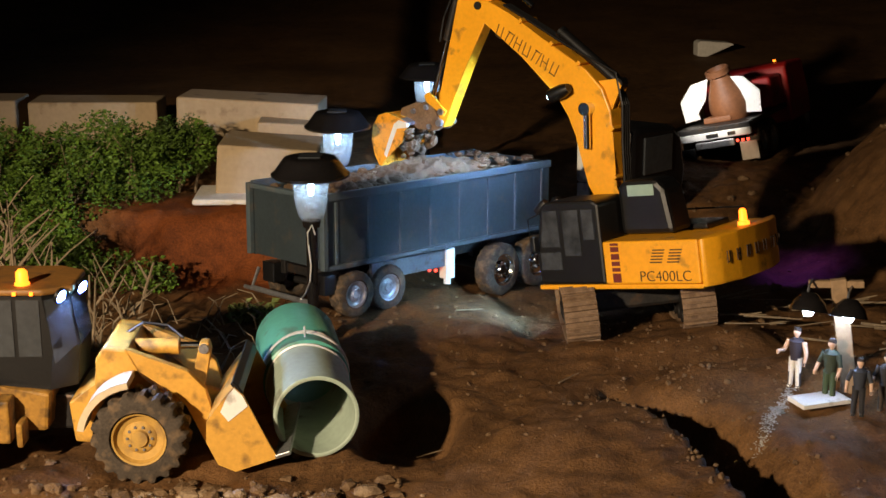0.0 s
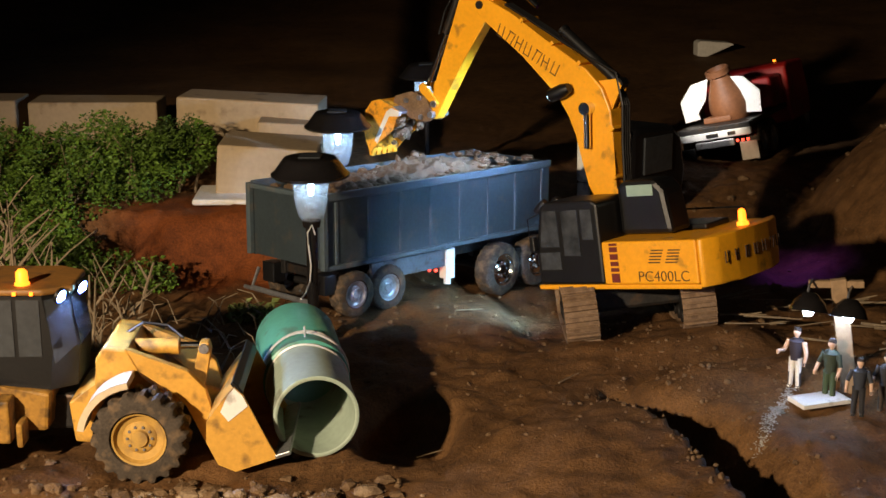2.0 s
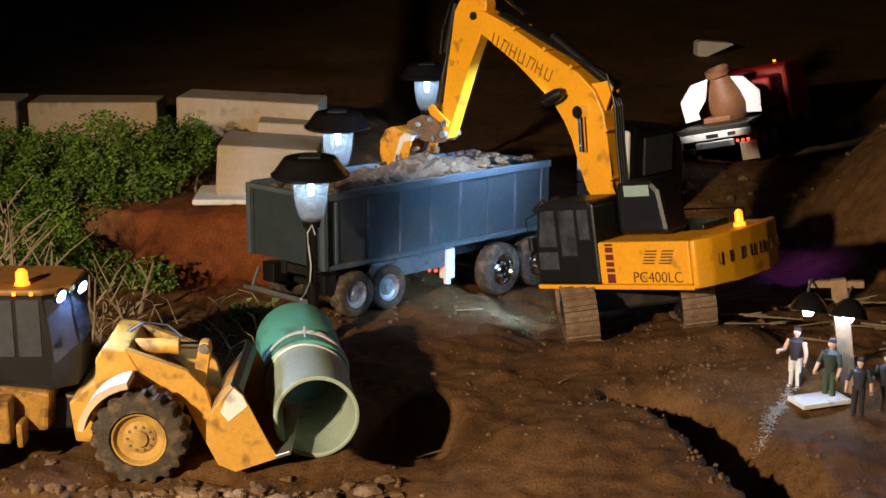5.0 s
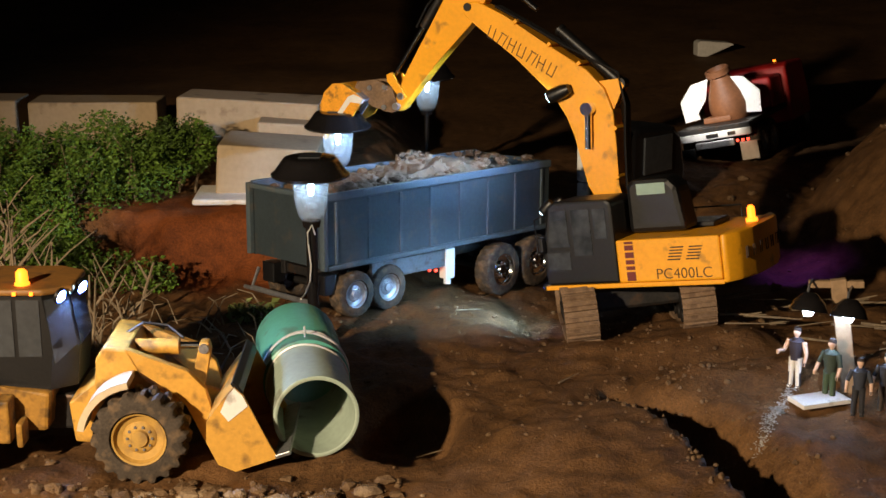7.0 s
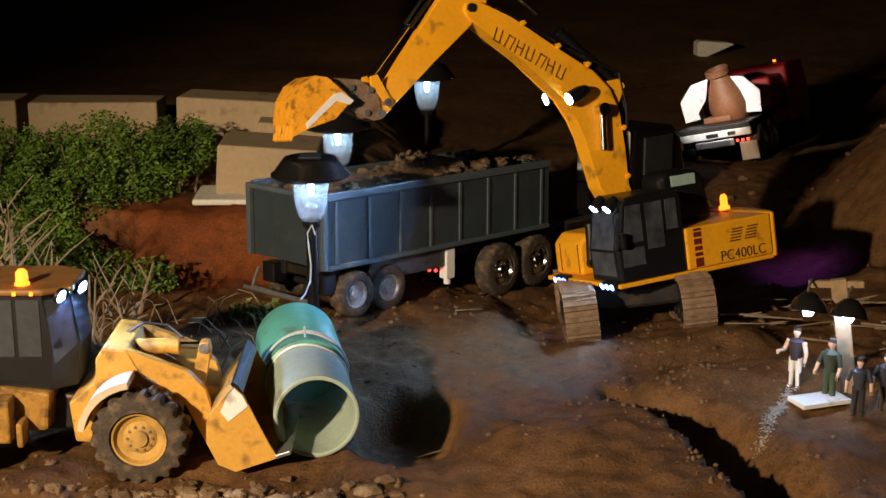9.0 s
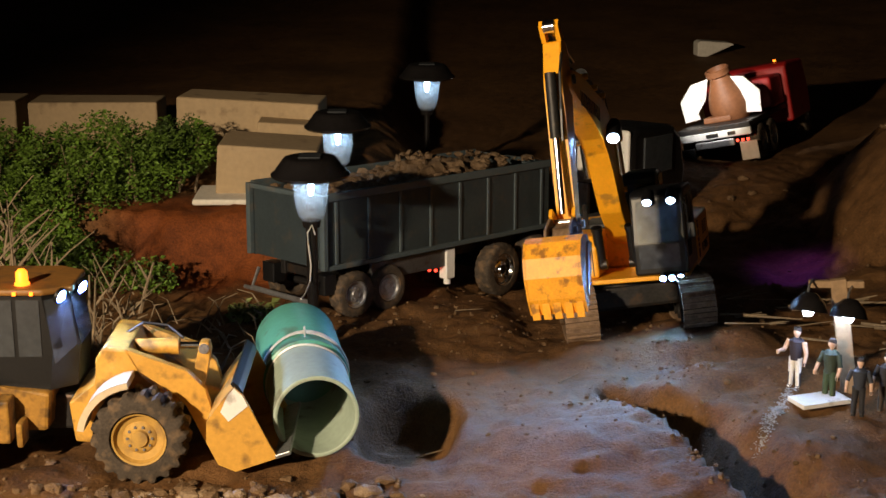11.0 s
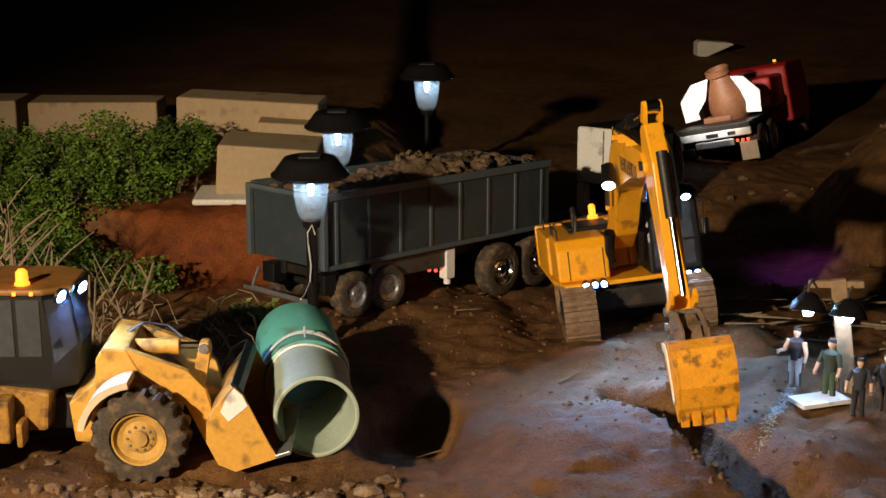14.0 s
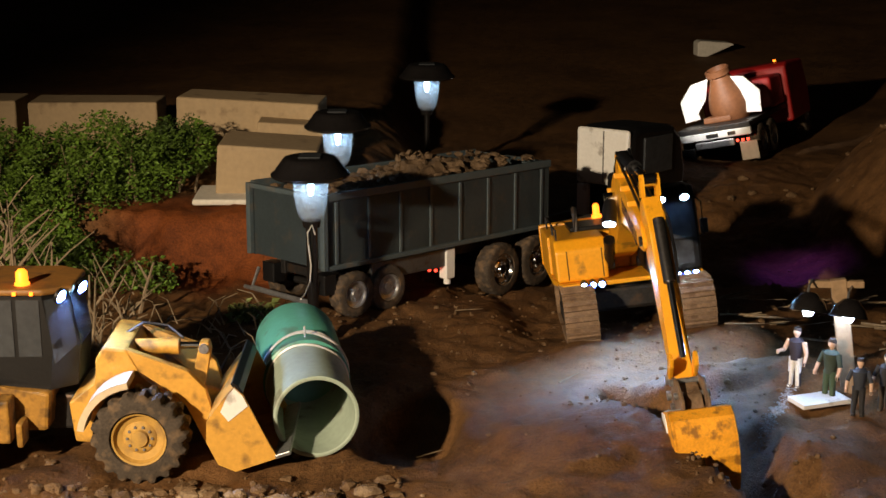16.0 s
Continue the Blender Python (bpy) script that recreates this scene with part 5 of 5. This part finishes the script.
def dry_stalk(pts, r, label="bare dry twig standing in the soil", name="twig", forks=()):
    bm = B()
    P = [Vector(p) for p in pts]
    tube(bm, P, [r * (1 - 0.6 * i / (len(P) - 1)) for i in range(len(P))], 6)
    for a, b, side in forks:
        p = P[0].lerp(P[-1], a)
        d = (P[-1] - P[0]) * b
        e = p + d + Vector((side * d.length * 0.9, 0.2 * d.length, 0))
        tube(bm, [p, p.lerp(e, 0.5) + Vector((0, 0, 0.004)), e], [r * 0.7, r * 0.5, r * 0.25], 5)
    tagged(part(name, bm, TWIG, None, "", True), label, "twig", "dry twigs")


def twigs():
    rng = random.Random(31)
    # tall stalks behind the loader
    for n in range(36):
        x, y = rng.uniform(-0.74, -0.44), rng.uniform(2.02, 2.26)
        z = gz(x, y) - 0.006
        h = rng.uniform(0.06, 0.25) * (1.0 if x < -0.57 else 0.6)
        dx, dy = rng.uniform(-0.05, 0.05), rng.uniform(-0.03, 0.03)
        k = rng.uniform(-0.012, 0.012)
        dry_stalk([(x, y, z), (x + dx * 0.5 + k, y + dy * 0.5, z + h * 0.5), (x + dx, y + dy, z + h)], rng.uniform(0.0014, 0.0040), forks=[(rng.uniform(0.35, 0.8), rng.uniform(0.2, 0.4), rng.choice((-1, 1))) for _ in range(n % 4)])
    # tangle on the ground between loader and pipe
    for _ in range(60):
        x, y = rng.uniform(-0.54, -0.24), rng.uniform(1.93, 2.22)
        z = gz(x, y) + 0.003
        a, l = rng.uniform(0, 6.28), rng.uniform(0.02, 0.06)
        up = rng.uniform(0.0, 0.045)
        dry_stalk([(x, y, z), (x + l * 0.5 * math.cos(a), y + l * 0.5 * math.sin(a), z + up + 0.004), (x + l * math.cos(a), y + l * math.sin(a), z + up * 1.3)], rng.uniform(0.0008, 0.002), "dry twig in a tangle on the ground")
    # straw and sticks on the right bank
    for _ in range(46):
        x, y = rng.uniform(0.40, 0.78), rng.uniform(1.98, 2.35)
        z = gz(x, y) + 0.004
        a, l = rng.uniform(-0.7, 0.5), rng.uniform(0.03, 0.09)
        dry_stalk([(x, y, z + rng.uniform(0, 0.012)), (x + l * math.cos(a), y + l * math.sin(a) * 0.5, z + rng.uniform(0, 0.02))], rng.uniform(0.001, 0.003), "dry stick lying on the bank")
    for x, y, a, l in ((-0.035, 1.80, 0.5, 0.04), (-0.04, 1.75, 0.6, 0.025), (0.02, 2.27, 0.3, 0.045), (0.20, 2.22, 0.1, 0.05), (0.16, 1.93, 0.9, 0.05)):
        z = gz(x, y) + 0.003
        dry_stalk([(x, y, z), (x + l * math.cos(a), y + l * math.sin(a), gz(x + l * math.cos(a), y + l * math.sin(a)) + 0.004)], 0.0013, "thin twig lying on the soil")


twigs()


# ---- added spots, with no lamp built at them ----
# Fill spot added to whiten the mixer's rear panels; no such lamp stands there.
lamp("mixer_work_light", "SPOT", tuple(MIXER @ Vector((-0.28, 0.0, 0.30))), tuple(MIXER @ Vector((0.05, 0, 0.13))), 10, (1.0, 0.95, 0.9), 0.01, 36, 0.6)
# Unseen spot added above the soil to make the purple streak; source unknown.
lamp("purple_led", "SPOT", (0.64, 2.66, gz(0.64, 2.66) + 0.11), (0.66, 2.66, gz(0.66, 2.66)), 0.38, (0.30, 0.08, 1.0), 0.01, 112, 0.9)


# ---- movement ----
HEAD_T = [0, 0.5, 1, 1.5, 2, 2.5, 3, 3.5, 4, 5.0, 6.0, 6.5, 7, 7.5, 8, 8.5, 9, 9.2, 10.2, 11.3, 11.5, 12, 12.5, 13, 13.5, 14, 14.5, 15, 15.5, 16]
HEAD = [141.3, 141.4, 140.9, 140.7, 140.5, 139.0, 138.6, 137.9, 137.4, 137.8, 138.9, 139.8, 150.4, 165.0, 179.1, 192.2, 206.8, 212.6, 241.0, 259.5, 263.2, 270.8, 273.2, 273.3, 273.3, 272.5, 270.6, 268.7, 270.4, 270.6]
BOOM_A = [56.7, 57.0, 56.7, 56.7, 56.9, 57.2, 57.1, 54.9, 51.9, 53.6, 56.7, 56.9, 56.4, 55.7, 55.1, 54.9, 54.3, 53.7, 42.5, 31.2, 30.6, 28.9, 28.9, 27.9, 22.8, 17.7, 14.1, 11.9, 9.6, 5.9]
STICK_A = [301.3, 295.2, 297.7, 308.4, 308.0, 304.5, 300.1, 293.9, 291.2, 298.0, 309.5, 311.0, 317.6, 325.3, 327.8, 324.0, 320.4, 317.5, 297.0, 277.5, 276.6, 275.7, 275.0, 278.4, 282.2, 289.5, 290.2, 291.5, 297.5, 303.4]
BUCK_A = [-21.0, -25.0, -23.0, -15.0, -16.0, -20.0, -23.0, -28.0, -31.0, -24.0, -13.0, -13.0, -8.0, -3.0, 3.0, 4.0, 0.0, -4.0, -11.3, -32.0, -35.0, -36.0, -36.0, -36.0, -36.0, -36.0, -36.0, -36.0, -36.0, -34.0]


def glide(ts, vs, t):
    """Smooth interpolation through the keyed angles."""
    i = max(0, min(len(ts) - 2, sum(1 for q in ts if q <= t) - 1))
    def slope(k):
        if k == 0 or k == len(ts) - 1:
            return 0.0
        return (vs[k + 1] - vs[k - 1]) / (ts[k + 1] - ts[k - 1])
    h = ts[i + 1] - ts[i]
    u = (t - ts[i]) / h
    return (vs[i] * (2 * u ** 3 - 3 * u ** 2 + 1) + vs[i + 1] * (3 * u ** 2 - 2 * u ** 3) + h * slope(i) * (u ** 3 - 2 * u ** 2 + u) + h * slope(i + 1) * (u ** 3 - u ** 2))


def aim(p, q):
    """A pose at p whose x axis points to q, in the arm's plane."""
    d = q - p
    return Matrix.Translation(p) @ ry(math.atan2(d.z, d.x))


def arm(t):
    """House, boom, stick and bucket poses at t, in the excavator's space."""
    h, b, s, g = (radians(glide(HEAD_T, v, t)) for v in (HEAD, BOOM_A, STICK_A, BUCK_A))
    H = Matrix.Rotation(h, 4, "Z")
    bm_ = Matrix.Translation(FOOT) @ ry(b)
    sm = Matrix.Translation(bm_ @ Vector((BOOM, 0, 0))) @ ry(s)
    bk = Matrix.Translation(sm @ Vector((STICK, 0, 0))) @ ry(g)
    return H, bm_, sm, bk


def falling_soil():
    """Clods that ride in the bucket, drop out one after another and stay on the load."""
    rng = random.Random(77)
    made = []
    for k in range(44):
        bm = B()
        r = rng.uniform(0.0045, 0.0105)
        lump(bm, (0, 0, 0), r, rng, 0.95)
        ob = tagged(part("soil_clod", bm, LOAD), "damp grey-brown soil clod dropping from the bucket", "soil", "dropped soil clods")
        spot = Vector((rng.uniform(0.055, 0.122), rng.uniform(-0.036, 0.038), rng.uniform(-0.012, 0.022)))
        made.append((ob, spot, 0.15 + 6.6 * (k / 43) ** 1.1, Euler((rng.uniform(0, 6), rng.uniform(0, 6), rng.uniform(0, 6)))))
    flat = HITCH.inverted()
    for ob, spot, drop, turn in made:
        rows, rot = [], turn.to_matrix().to_4x4()
        def ride(t):
            H, _, _, bk = arm(t)
            return BASE @ H @ bk @ spot
        t = 0.0
        while t < drop - 0.05:
            rows.append((t, Matrix.Translation(ride(t)) @ rot))
            t += 0.25
        start = ride(drop)
        q = flat @ start
        q.x, q.y = min(max(q.x, 0.03), 0.48), min(max(q.y, 0.025), 0.16)
        q.z = 0.122 + 0.012 * math.sin(spot.x * 900)
        end = HITCH @ q
        high = max(start.z - end.z, 0.01)
        fall = math.sqrt(2 * high / 9.81) + 0.05
        for n in range(5):
            u = n / 4
            p = Vector((start.x + (end.x - start.x) * u, start.y + (end.y - start.y) * u, start.z - high * u * u))
            rows.append((drop + fall * u, Matrix.Translation(p) @ rot))
        rows.append((16.0, Matrix.Translation(end) @ rot))
        walk(ob, rows)


def motions():
    falling_soil()
    times = [k * 0.25 for k in range(65)]
    rows = {}
    def key(ob, t, m):
        rows.setdefault(ob, []).append((t, m))
    for t in times:
        H, bm_, sm, bk = arm(t)
        key(HOUSE, t, H)
        key(BOOM_PART, t, H @ bm_)
        key(STICK_PART, t, H @ sm)
        key(BUCKET_PART, t, H @ bk)
        for (barrel, shaft), y in LIFT:
            p, q = Vector((0.040, y + FOOT.y, 0.112)), bm_ @ Vector((0.2154, y, 0.0605))
            key(barrel, t, H @ aim(p, q))
            key(shaft, t, H @ aim(q, p))
        p, q = bm_ @ Vector((0.215, 0, 0.120)), sm @ Vector((-0.064, 0, 0.044))
        key(CROWD[0], t, H @ aim(p, q))
        key(CROWD[1], t, H @ aim(q, p))
    for ob, r in rows.items():
        walk(ob, r)


motions()
